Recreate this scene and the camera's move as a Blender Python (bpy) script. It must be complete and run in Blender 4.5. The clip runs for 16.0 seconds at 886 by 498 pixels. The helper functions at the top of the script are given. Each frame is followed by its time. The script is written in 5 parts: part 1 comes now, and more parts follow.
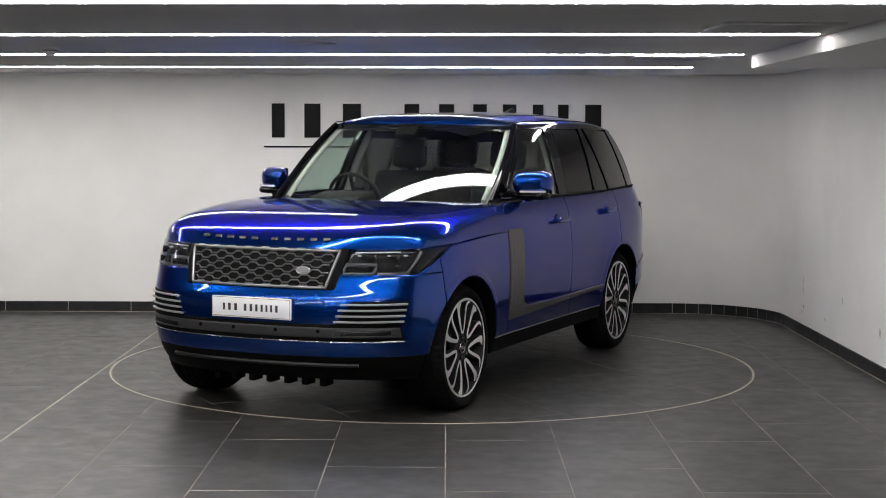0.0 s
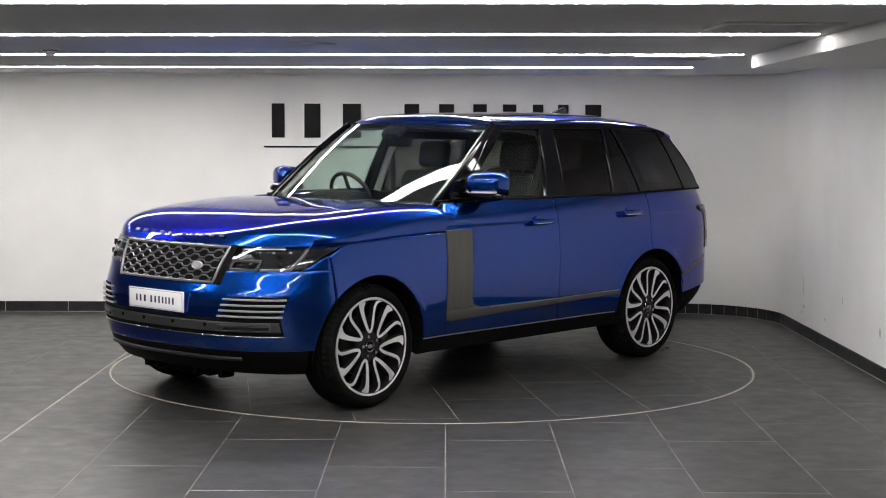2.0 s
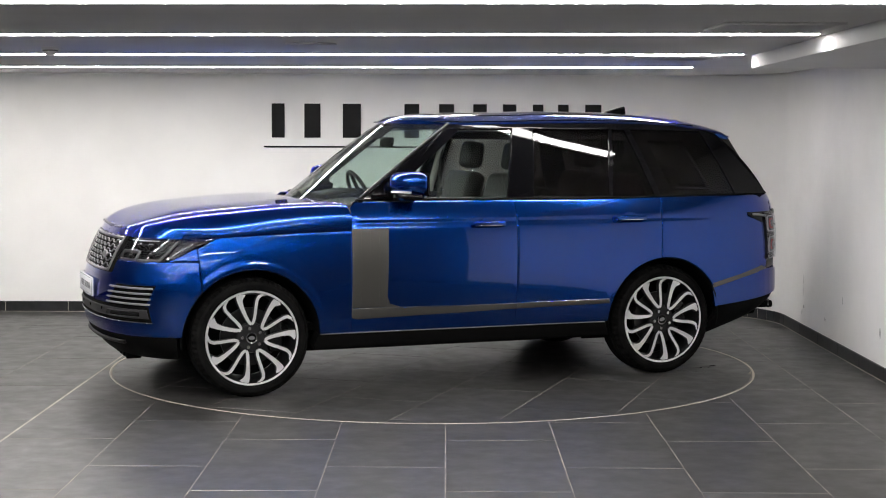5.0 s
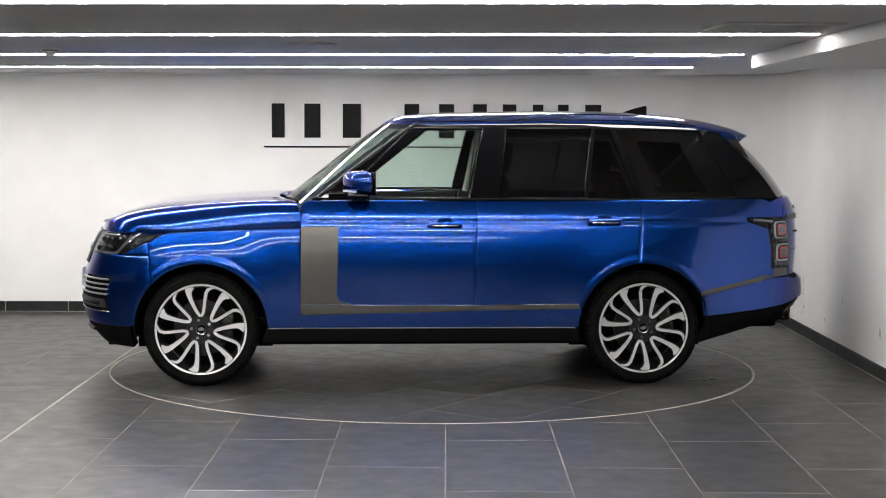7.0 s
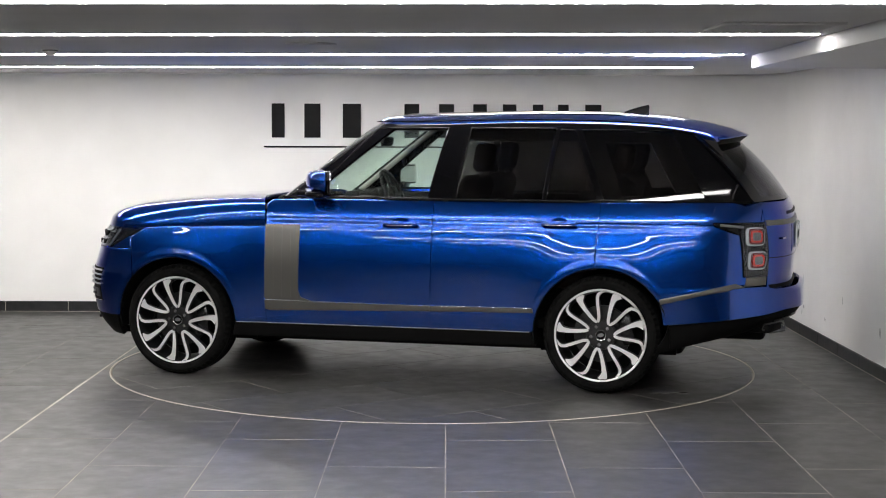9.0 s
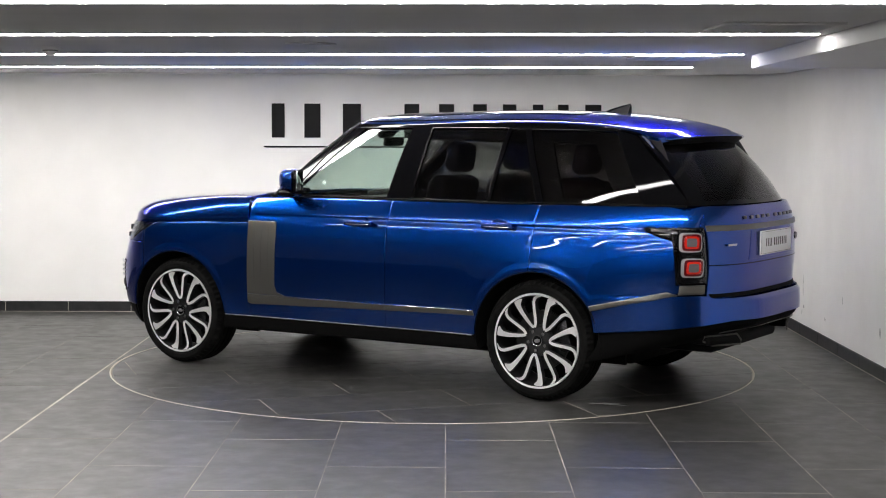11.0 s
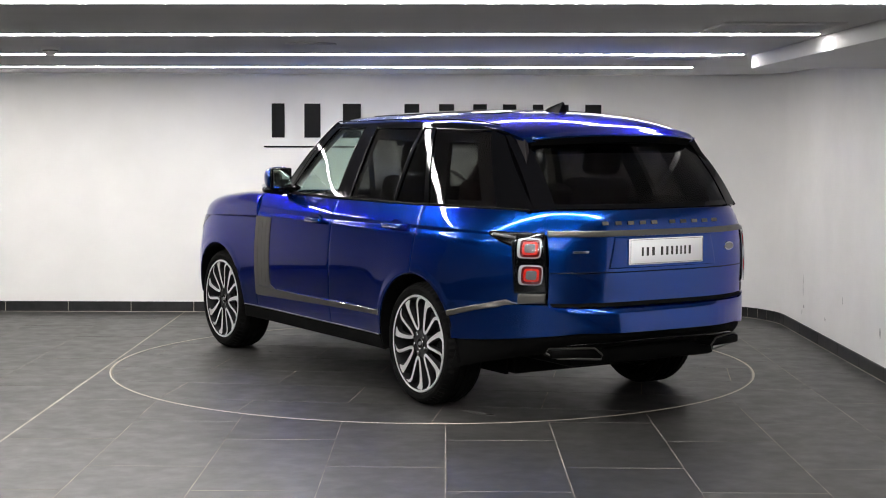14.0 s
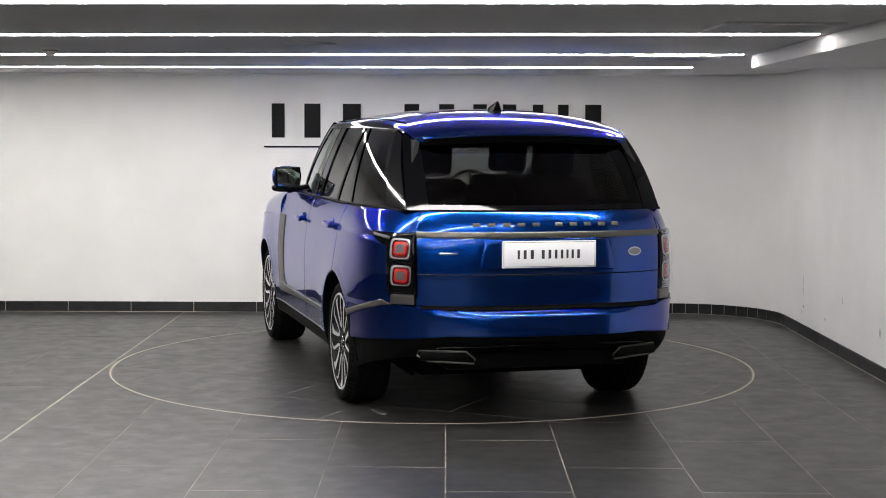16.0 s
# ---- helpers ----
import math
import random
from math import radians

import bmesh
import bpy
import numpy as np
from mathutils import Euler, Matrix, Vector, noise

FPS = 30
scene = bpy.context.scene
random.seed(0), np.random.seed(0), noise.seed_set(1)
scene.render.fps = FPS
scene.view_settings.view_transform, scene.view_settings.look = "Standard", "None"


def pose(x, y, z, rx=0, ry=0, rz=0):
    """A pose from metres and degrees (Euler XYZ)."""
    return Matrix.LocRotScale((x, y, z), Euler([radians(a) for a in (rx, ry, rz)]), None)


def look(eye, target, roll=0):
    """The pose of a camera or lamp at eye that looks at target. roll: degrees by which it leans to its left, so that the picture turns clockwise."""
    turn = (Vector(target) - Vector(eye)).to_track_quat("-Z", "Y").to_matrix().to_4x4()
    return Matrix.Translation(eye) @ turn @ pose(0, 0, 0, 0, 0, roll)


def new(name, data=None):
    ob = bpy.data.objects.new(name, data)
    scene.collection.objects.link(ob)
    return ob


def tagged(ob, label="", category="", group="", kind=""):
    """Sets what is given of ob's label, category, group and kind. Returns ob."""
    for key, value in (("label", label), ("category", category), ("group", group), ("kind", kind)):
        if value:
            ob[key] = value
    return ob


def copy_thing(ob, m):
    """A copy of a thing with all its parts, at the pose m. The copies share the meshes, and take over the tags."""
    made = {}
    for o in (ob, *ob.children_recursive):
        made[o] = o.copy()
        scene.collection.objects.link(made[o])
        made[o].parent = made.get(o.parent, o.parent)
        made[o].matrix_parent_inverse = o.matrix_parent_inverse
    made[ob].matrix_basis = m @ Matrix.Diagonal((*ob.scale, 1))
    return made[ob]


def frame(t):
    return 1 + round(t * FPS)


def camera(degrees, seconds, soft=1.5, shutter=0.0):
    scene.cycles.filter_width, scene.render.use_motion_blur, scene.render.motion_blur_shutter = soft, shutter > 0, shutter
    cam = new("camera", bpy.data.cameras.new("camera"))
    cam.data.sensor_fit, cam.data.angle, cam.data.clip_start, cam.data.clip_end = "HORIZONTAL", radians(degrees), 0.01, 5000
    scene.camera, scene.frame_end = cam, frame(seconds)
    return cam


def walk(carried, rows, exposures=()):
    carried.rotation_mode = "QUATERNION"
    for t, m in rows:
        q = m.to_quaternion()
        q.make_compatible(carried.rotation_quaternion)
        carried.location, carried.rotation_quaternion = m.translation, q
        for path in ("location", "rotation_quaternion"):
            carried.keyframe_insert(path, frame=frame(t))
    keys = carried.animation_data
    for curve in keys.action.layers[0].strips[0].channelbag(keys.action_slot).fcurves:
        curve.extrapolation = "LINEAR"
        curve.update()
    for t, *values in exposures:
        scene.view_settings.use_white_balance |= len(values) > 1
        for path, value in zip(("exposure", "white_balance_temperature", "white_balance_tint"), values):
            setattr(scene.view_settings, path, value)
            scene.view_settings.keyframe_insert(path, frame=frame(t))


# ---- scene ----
# ---- camera ----
cam = camera(31.86, 16.0, 1.0)
view = look((0.0, -11.111, 1.700), (0.0646, -1.1416, 0.9212), 0.246)
walk(cam, [(0, view), (16, view)], [(0, -0.56), (1.5, -0.38), (3.5, -0.2), (6, -0.06), (9, -0.03), (13.5, -0.06), (16, -0.28)])

# ---- world, light and exposure ----
world = bpy.data.worlds.new("world")
scene.world = world
world.use_nodes = True
world.node_tree.nodes["Background"].inputs[0].default_value = (0.02, 0.02, 0.022, 1)
world.node_tree.nodes["Background"].inputs[1].default_value = 0.1
STRIP_POWER = 63.0


# ---- materials ----
def principled(name, base, rough=0.5, metal=0.0, **more):
    m = bpy.data.materials.new(name)
    m.use_nodes = True
    b = m.node_tree.nodes["Principled BSDF"]
    b.inputs["Base Color"].default_value = (*base, 1)
    b.inputs["Roughness"].default_value = rough
    b.inputs["Metallic"].default_value = metal
    for key, value in more.items():
        b.inputs[key.replace("_", " ")].default_value = value
    return m


def noise_node(m, scale, detail=4.0, rough=0.55, stretch=(1, 1, 1), space="Object"):
    t = m.node_tree
    co = t.nodes.new("ShaderNodeTexCoord")
    mp = t.nodes.new("ShaderNodeMapping")
    mp.inputs["Scale"].default_value = stretch
    n = t.nodes.new("ShaderNodeTexNoise")
    n.inputs["Scale"].default_value, n.inputs["Detail"].default_value, n.inputs["Roughness"].default_value = scale, detail, rough
    t.links.new(co.outputs[space], mp.inputs["Vector"])
    t.links.new(mp.outputs["Vector"], n.inputs["Vector"])
    return n


def shift_by_object(m):
    """Move every texture of the material by the object's random number, so that no two tiles look alike."""
    t = m.node_tree
    info = t.nodes.new("ShaderNodeObjectInfo")
    for mp in [n for n in t.nodes if n.bl_idname == "ShaderNodeMapping"]:
        far = t.nodes.new("ShaderNodeMath")
        far.operation = "MULTIPLY"
        far.inputs[1].default_value = 61.0
        t.links.new(info.outputs["Random"], far.inputs[0])
        t.links.new(far.outputs[0], mp.inputs["Location"])


def ramp(m, source, lo, hi, a, b):
    t = m.node_tree
    r = t.nodes.new("ShaderNodeMapRange")
    r.inputs["From Min"].default_value, r.inputs["From Max"].default_value = lo, hi
    r.inputs["To Min"].default_value, r.inputs["To Max"].default_value = a, b
    t.links.new(source, r.inputs["Value"])
    return r.outputs["Result"]


def vary(m, base, other, scale, lo=0.35, hi=0.65, **kw):
    """Blend the base colour towards another by noise."""
    t = m.node_tree
    n = noise_node(m, scale, **kw)
    mix = t.nodes.new("ShaderNodeMix")
    mix.data_type = "RGBA"
    mix.inputs["A"].default_value, mix.inputs["B"].default_value = (*base, 1), (*other, 1)
    t.links.new(ramp(m, n.outputs["Fac"], lo, hi, 0, 1), mix.inputs["Factor"])
    t.links.new(mix.outputs["Result"], t.nodes["Principled BSDF"].inputs["Base Color"])
    return mix


def bump(m, scale, strength, distance=0.002, detail=6.0, **kw):
    t = m.node_tree
    n = noise_node(m, scale, detail, **kw)
    b = t.nodes.new("ShaderNodeBump")
    b.inputs["Strength"].default_value, b.inputs["Distance"].default_value = strength, distance
    t.links.new(n.outputs["Fac"], b.inputs["Height"])
    t.links.new(b.outputs["Normal"], t.nodes["Principled BSDF"].inputs["Normal"])


def rough_vary(m, scale, a, b, **kw):
    n = noise_node(m, scale, **kw)
    m.node_tree.links.new(ramp(m, n.outputs["Fac"], 0.3, 0.7, a, b), m.node_tree.nodes["Principled BSDF"].inputs["Roughness"])


def slate(name, base, other):
    m = principled(name, base, 0.42, 0.0, Specular_IOR_Level=0.46)
    mix = vary(m, base, other, 5.0, detail=10.0, rough=0.72)
    t = m.node_tree
    info = t.nodes.new("ShaderNodeObjectInfo")
    tint = t.nodes.new("ShaderNodeMix")
    tint.data_type, tint.blend_type = "RGBA", "MULTIPLY"
    tint.inputs["Factor"].default_value = 1.0
    grey = t.nodes.new("ShaderNodeCombineColor")
    value = ramp(m, info.outputs["Random"], 0, 1, 0.82, 1.15)
    for channel in ("Red", "Green", "Blue"):
        t.links.new(value, grey.inputs[channel])
    t.links.new(mix.outputs["Result"], tint.inputs["A"])
    t.links.new(grey.outputs["Color"], tint.inputs["B"])
    t.links.new(tint.outputs["Result"], t.nodes["Principled BSDF"].inputs["Base Color"])
    rough_vary(m, 7.0, 0.33, 0.44, detail=6.0)
    bump(m, 22.0, 0.16, 0.003, detail=8.0, rough=0.6)
    shift_by_object(m)
    return m


SLATE = slate("slate_tile", (0.0185, 0.0181, 0.0172), (0.034, 0.033, 0.0311))
GROUT = principled("grout", (0.33, 0.30, 0.25), 0.9)
vary(GROUT, (0.44, 0.40, 0.33), (0.15, 0.14, 0.125), 3.0)
BEAD = principled("pale_sealant", (0.55, 0.51, 0.43), 0.7)
vary(BEAD, (0.46, 0.43, 0.37), (0.28, 0.26, 0.22), 4.0)
SKIRT = principled("skirting_slate", (0.012, 0.012, 0.013), 0.42, Specular_IOR_Level=0.3)
vary(SKIRT, (0.010, 0.010, 0.011), (0.022, 0.022, 0.023), 9.0)
WALL = principled("white_wall_paint", (0.80, 0.79, 0.77), 0.75)
vary(WALL, (0.82, 0.81, 0.79), (0.76, 0.75, 0.73), 1.3)
bump(WALL, 60.0, 0.08, 0.001)
# for added walls out of view: dark, to deepen reflections and dim the floor
UNSEEN_DARK = principled("unseen_dark_wall", (0.05, 0.05, 0.05), 0.75)
vary(UNSEEN_DARK, (0.055, 0.055, 0.055), (0.045, 0.045, 0.045), 1.3)
CEIL = principled("white_ceiling_paint", (0.58, 0.575, 0.57), 0.8)
vary(CEIL, (0.59, 0.585, 0.58), (0.55, 0.545, 0.54), 1.1)
LED = bpy.data.materials.new("led_diffuser")
LED.use_nodes = True
LED.node_tree.nodes["Principled BSDF"].inputs["Base Color"].default_value = (0.8, 0.8, 0.8, 1)
LED.node_tree.nodes["Principled BSDF"].inputs["Emission Color"].default_value = (1.0, 0.97, 0.95, 1)
LED.node_tree.nodes["Principled BSDF"].inputs["Emission Strength"].default_value = STRIP_POWER
PAINT = principled("metallic_blue_paint", (0.0011, 0.046, 0.288), 0.24, 0.97, Coat_Weight=1.0, Coat_Roughness=0.01, Coat_IOR=1.5, Specular_Tint=(0.03, 0.11, 0.55, 1))
flake = noise_node(PAINT, 900.0, 2.0)
flake_bump = PAINT.node_tree.nodes.new("ShaderNodeBump")
flake_bump.inputs["Strength"].default_value, flake_bump.inputs["Distance"].default_value = 0.06, 0.001
PAINT.node_tree.links.new(flake.outputs["Fac"], flake_bump.inputs["Height"])
PAINT.node_tree.links.new(flake_bump.outputs["Normal"], PAINT.node_tree.nodes["Principled BSDF"].inputs["Normal"])
BLACK = principled("gloss_black_trim", (0.0025, 0.0025, 0.003), 0.04, 0.0, Specular_IOR_Level=0.22)
PLASTIC = principled("black_plastic", (0.0035, 0.0035, 0.0035), 0.6, Specular_IOR_Level=0.06)
bump(PLASTIC, 300.0, 0.15, 0.001)
RUBBER = principled("tyre_rubber", (0.0035, 0.0035, 0.0035), 0.75, Specular_IOR_Level=0.06)
vary(RUBBER, (0.003, 0.003, 0.003), (0.007, 0.007, 0.0066), 14.0)
GREYPLASTIC = principled("dark_grey_plastic", (0.022, 0.022, 0.023), 0.42, Specular_IOR_Level=0.35)
bump(GREYPLASTIC, 300.0, 0.12, 0.001)
CHROME = principled("bright_metal", (0.62, 0.62, 0.63), 0.18, 1.0)
SATIN = principled("satin_grey_trim", (0.125, 0.121, 0.112), 0.34, 0.8)
bump(SATIN, 40.0, 0.05, 0.001, stretch=(1, 1, 30))
SILVER = principled("machined_alloy", (0.72, 0.72, 0.72), 0.32, 0.55)
rough_vary(SILVER, 30.0, 0.3, 0.42)
DARKALLOY = principled("dark_grey_alloy", (0.016, 0.016, 0.017), 0.42, 0.5)
DISC = principled("brake_disc_steel", (0.04, 0.04, 0.04), 0.4, 1.0)
rough_vary(DISC, 20.0, 0.3, 0.5)
PLATE = principled("white_plate", (0.78, 0.78, 0.80), 0.35)
INK = principled("dark_grey_ink", (0.03, 0.03, 0.03), 0.5)
SIGNM = principled("black_sign_acrylic", (0.006, 0.006, 0.006), 0.6, Specular_IOR_Level=0.2)
LAMPGREY = principled("lamp_grey", (0.17, 0.17, 0.175), 0.32, 0.3)
GRILLE = principled("grille_alloy", (0.30, 0.30, 0.30), 0.32, 0.8)
LAMPSILVER = principled("lamp_silver_frame", (0.40, 0.40, 0.41), 0.3, 0.4)
LAMPDARK = principled("lamp_dark", (0.007, 0.007, 0.008), 0.22, 0.1)
DRL = principled("lamp_light_guide", (0.62, 0.64, 0.66), 0.2)
LAMPRED = principled("bright_red_light_guide", (0.62, 0.022, 0.012), 0.2, 0.0, Coat_Weight=1.0)
SMOKE = principled("smoked_lamp_centre", (0.13, 0.125, 0.13), 0.25, 0.2, Coat_Weight=1.0)
REDDARK = principled("dark_red_lamp_lens", (0.09, 0.004, 0.006), 0.15, 0.0, Coat_Weight=1.0)
LEATHER = principled("black_leather", (0.009, 0.008, 0.008), 0.55, Specular_IOR_Level=0.3)
bump(LEATHER, 220.0, 0.2, 0.001)
WINE = principled("dark_red_leather", (0.016, 0.005, 0.006), 0.5, Specular_IOR_Level=0.3)
bump(WINE, 220.0, 0.2, 0.001)
SCUFF = principled("grey_scuff", (0.30, 0.29, 0.28), 0.8)
vary(SCUFF, (0.34, 0.33, 0.32), (0.62, 0.61, 0.60), 40.0)
HEADLINE = principled("ivory_headlining", (0.45, 0.44, 0.40), 0.9)
vary(HEADLINE, (0.46, 0.45, 0.41), (0.40, 0.39, 0.36), 30.0)
GREYVENT = principled("vent_slats", (0.05, 0.05, 0.05), 0.5)
MIRROR = principled("mirror_glass", (0.8, 0.82, 0.82), 0.01, 1.0)
AMBERLESS = principled("side_repeater", (0.75, 0.75, 0.76), 0.15)
DUST = principled("pale_dust", (0.13, 0.13, 0.125), 0.9)


def glass(name, tint, sheen=0.034, gloss=0.01):
    """Thin tinted pane: tinted see-through with a mirror sheen that grows towards grazing angles."""
    m = bpy.data.materials.new(name)
    m.use_nodes = True
    t = m.node_tree
    t.nodes.remove(t.nodes["Principled BSDF"])
    clear, shine, mix, lean = (t.nodes.new(k) for k in ("ShaderNodeBsdfTransparent", "ShaderNodeBsdfGlossy", "ShaderNodeMixShader", "ShaderNodeLayerWeight"))
    clear.inputs["Color"].default_value = (*[c ** 0.5 for c in tint], 1)
    shine.inputs["Roughness"].default_value = gloss
    power, scale = t.nodes.new("ShaderNodeMath"), t.nodes.new("ShaderNodeMath")
    power.operation, scale.operation = "POWER", "MULTIPLY_ADD"
    power.inputs[1].default_value = 5.0
    scale.inputs[1].default_value, scale.inputs[2].default_value = 0.95, sheen
    t.links.new(lean.outputs["Facing"], power.inputs[0])
    t.links.new(power.outputs[0], scale.inputs[0])
    t.links.new(scale.outputs[0], mix.inputs[0])
    t.links.new(clear.outputs[0], mix.inputs[1])
    t.links.new(shine.outputs[0], mix.inputs[2])
    t.links.new(mix.outputs[0], t.nodes["Material Output"].inputs["Surface"])
    return m


CLEAR = glass("clear_green_glass", (0.74, 0.85, 0.79), 0.045)
TINT = glass("dark_privacy_glass", (0.135, 0.128, 0.125))
LAMPGLASS = glass("lamp_glass", (0.80, 0.82, 0.84))
SUNROOF = principled("black_roof_glass", (0.004, 0.005, 0.005), 0.03, 0.0, Coat_Weight=1.0)


# ---- building helpers ----
def mesh_object(name, verts, faces, mats, parent=None, label="", smooth=None, indices=None, weighted=False):
    me = bpy.data.meshes.new(name)
    me.from_pydata([tuple(v) for v in verts], [], faces)
    bm = bmesh.new()
    bm.from_mesh(me)
    bmesh.ops.recalc_face_normals(bm, faces=bm.faces)
    if smooth is not None:
        for f in bm.faces:
            f.smooth = True
        for e in bm.edges:
            if len(e.link_faces) == 2 and e.calc_face_angle(0) > radians(smooth):
                e.smooth = False
    if indices is not None:
        bm.faces.ensure_lookup_table()
        for f, k in zip(bm.faces, indices):
            f.material_index = k
    bm.to_mesh(me)
    bm.free()
    for m in mats if isinstance(mats, (list, tuple)) else [mats]:
        me.materials.append(m)
    ob = new(name, me)
    if parent is not None:
        ob.parent = parent
    if label:
        ob["label"] = label
    if weighted:
        even = ob.modifiers.new("even_normals", "WEIGHTED_NORMAL")
        even.keep_sharp, even.weight = True, 90
    return ob


def part(name, bm, material, parent, label="", smooth=35):
    for f in bm.faces:
        f.smooth = True
    for e in bm.edges:
        if len(e.link_faces) == 2 and e.calc_face_angle(0) > radians(smooth):
            e.smooth = False
    me = bpy.data.meshes.new(name)
    bm.to_mesh(me)
    bm.free()
    me.materials.append(material)
    ob = new(name, me)
    ob.parent = parent
    if label:
        ob["label"] = label
    return ob


def box_bm(size, m=None, bevel=0.0, segments=2, bm=None):
    out = bmesh.new()
    bmesh.ops.create_cube(out, size=1.0)
    bmesh.ops.scale(out, vec=size, verts=out.verts)
    if bevel:
        bmesh.ops.bevel(out, geom=out.edges[:] + out.verts[:], offset=bevel, segments=segments, profile=0.5, affect="EDGES")
    if m is not None:
        bmesh.ops.transform(out, matrix=m, verts=out.verts)
    if bm is not None:
        tmp = bpy.data.meshes.new("tmp")
        out.to_mesh(tmp)
        bm.from_mesh(tmp)
        out.free()
        bpy.data.meshes.remove(tmp)
        return bm
    return out


def disc_bm(radius, depth, m=None, segments=32, bevel=0.0, top=None):
    out = bmesh.new()
    bmesh.ops.create_cone(out, cap_ends=True, segments=segments, radius1=radius, radius2=radius if top is None else top, depth=depth)
    if bevel:
        ends = [e for e in out.edges if abs(e.verts[0].co.z - e.verts[1].co.z) < 1e-6]
        bmesh.ops.bevel(out, geom=ends, offset=bevel, segments=2, affect="EDGES")
    if m is not None:
        bmesh.ops.transform(out, matrix=m, verts=out.verts)
    return out


def resample(line, n):
    """n + 1 points along a line, its corners kept."""
    pts = [Vector(q) for q in line]
    run = [0.0]
    for a, b in zip(pts, pts[1:]):
        run.append(run[-1] + (b - a).length)
    total = run[-1] or 1.0
    out, k = [], 0
    for i in range(n + 1):
        s = total * i / n
        while k < len(pts) - 2 and run[k + 1] < s:
            k += 1
        seg = run[k + 1] - run[k]
        out.append(pts[k].lerp(pts[k + 1], (s - run[k]) / seg if seg else 0))
    if n >= len(pts):
        for j in range(1, len(pts) - 1):
            out[max(1, min(n - 1, round(run[j] / total * n)))] = pts[j].copy()
    return out


def patch(bot, top, nu, nv, proj, off=0.0, thick=0.02, edge=0.004, side=1):
    """A panel between two lines of a skin, with thickness and a softened rim. Gives verts, faces."""
    b, t = resample(bot, nu), resample(top, nu)
    us = list(range(nu + 1))
    par = [[b[i].lerp(t[i], j / nv) for i in us] for j in range(nv + 1)]
    if edge:   # an extra ring close to the rim keeps the rounding tight
        def pull(a, c, d):
            v = c - a
            return a + v * min(0.45, d / max(v.length, 1e-6))
        grown = []
        for row in par:
            grown.append([row[0], pull(row[0], row[1], 2 * edge)] + row[1:-1] + [pull(row[-1], row[-2], 2 * edge), row[-1]])
        par = grown
        par = [par[0], [pull(p, q, 2 * edge) for p, q in zip(par[0], par[1])]] + par[1:-1] + [[pull(p, q, 2 * edge) for p, q in zip(par[-1], par[-2])], par[-1]]
    nj, ni = len(par), len(par[0])
    outer, inner = [], []
    e = 1e-3
    for j in range(nj):
        for i in range(ni):
            a, z = par[j][i][0], par[j][i][1]
            p = Vector(proj(a, z))
            du = Vector(proj(a + e, z)) - Vector(proj(a - e, z))
            dv = Vector(proj(a, z + e)) - Vector(proj(a, z - e))
            n = du.cross(dv)
            n = n.normalized() if n.length > 1e-12 else Vector((0, 0, 1))
            ref = Vector((p.x * 0.25, p.y, p.z - 0.7))
            if n.dot(ref) < 0:
                n = -n
            rim = edge if (i in (0, ni - 1) or j in (0, nj - 1)) else 0
            q, w = p + n * (off - rim), p + n * (off - thick)
            outer.append(Vector((q.x, q.y * side, q.z)))
            inner.append(Vector((w.x, w.y * side, w.z)))
    m = ni * nj
    faces = []
    for j in range(nj - 1):
        for i in range(ni - 1):
            k = j * ni + i
            faces.append((k, k + 1, k + ni + 1, k + ni))
            faces.append((m + k, m + k + ni, m + k + ni + 1, m + k + 1))
    ring = [i for i in range(ni)] + [j * ni + ni - 1 for j in range(1, nj)] + [(nj - 1) * ni + i for i in range(ni - 2, -1, -1)] + [j * ni for j in range(nj - 2, 0, -1)]
    for a, c in zip(ring, ring[1:] + ring[:1]):
        faces.append((a, m + a, m + c, c))
    return outer + inner, faces


def tube(points, r, sides=8, closed=False, flat=1.0):
    """A bar swept along points. flat squashes it."""
    pts = [Vector(q) for q in points]
    verts, faces = [], []
    n = len(pts)
    for i, p in enumerate(pts):
        a, c = (pts[i - 1], pts[(i + 1) % n]) if closed else (pts[max(i - 1, 0)], pts[min(i + 1, n - 1)])
        d = (c - a).normalized()
        up = Vector((0, 0, 1)) if abs(d.z) < 0.9 else Vector((1, 0, 0))
        s = d.cross(up).normalized()
        w = s.cross(d)
        for k in range(sides):
            ang = 2 * math.pi * (k + 0.5) / sides
            verts.append(p + s * (r * math.cos(ang) * flat) + w * (r * math.sin(ang)))
    for i in range(n if closed else n - 1):
        for k in range(sides):
            a, b = i * sides + k, i * sides + (k + 1) % sides
            c, d = (i + 1) % n * sides + (k + 1) % sides, (i + 1) % n * sides + k
            faces.append((a, b, c, d))
    if not closed:
        faces.append(tuple(range(sides)))
        faces.append(tuple((n - 1) * sides + k for k in range(sides)))
    return verts, faces


def merge(*pieces):
    verts, faces = [], []
    for v, f in pieces:
        k = len(verts)
        verts += list(v)
        faces += [tuple(i + k for i in q) for q in f]
    return verts, faces


def table(xs, ys):
    """A smooth curve through points, as a function."""
    xs, ys = np.array(xs, float), np.array(ys, float)
    slope = np.gradient(ys, xs)

    def at(x):
        x = min(max(x, xs[0]), xs[-1])
        k = min(max(int(np.searchsorted(xs, x)) - 1, 0), len(xs) - 2)
        h = xs[k + 1] - xs[k]
        s = (x - xs[k]) / h
        a, b = ys[k], ys[k + 1]
        d = (b - a) / h
        m0 = 0 if d == 0 else max(0, min(3, slope[k] / d)) * d
        m1 = 0 if d == 0 else max(0, min(3, slope[k + 1] / d)) * d
        return float(a * (1 + 2 * s) * (1 - s) ** 2 + m0 * h * s * (1 - s) ** 2 + b * s * s * (3 - 2 * s) + m1 * h * s * s * (s - 1))
    return at

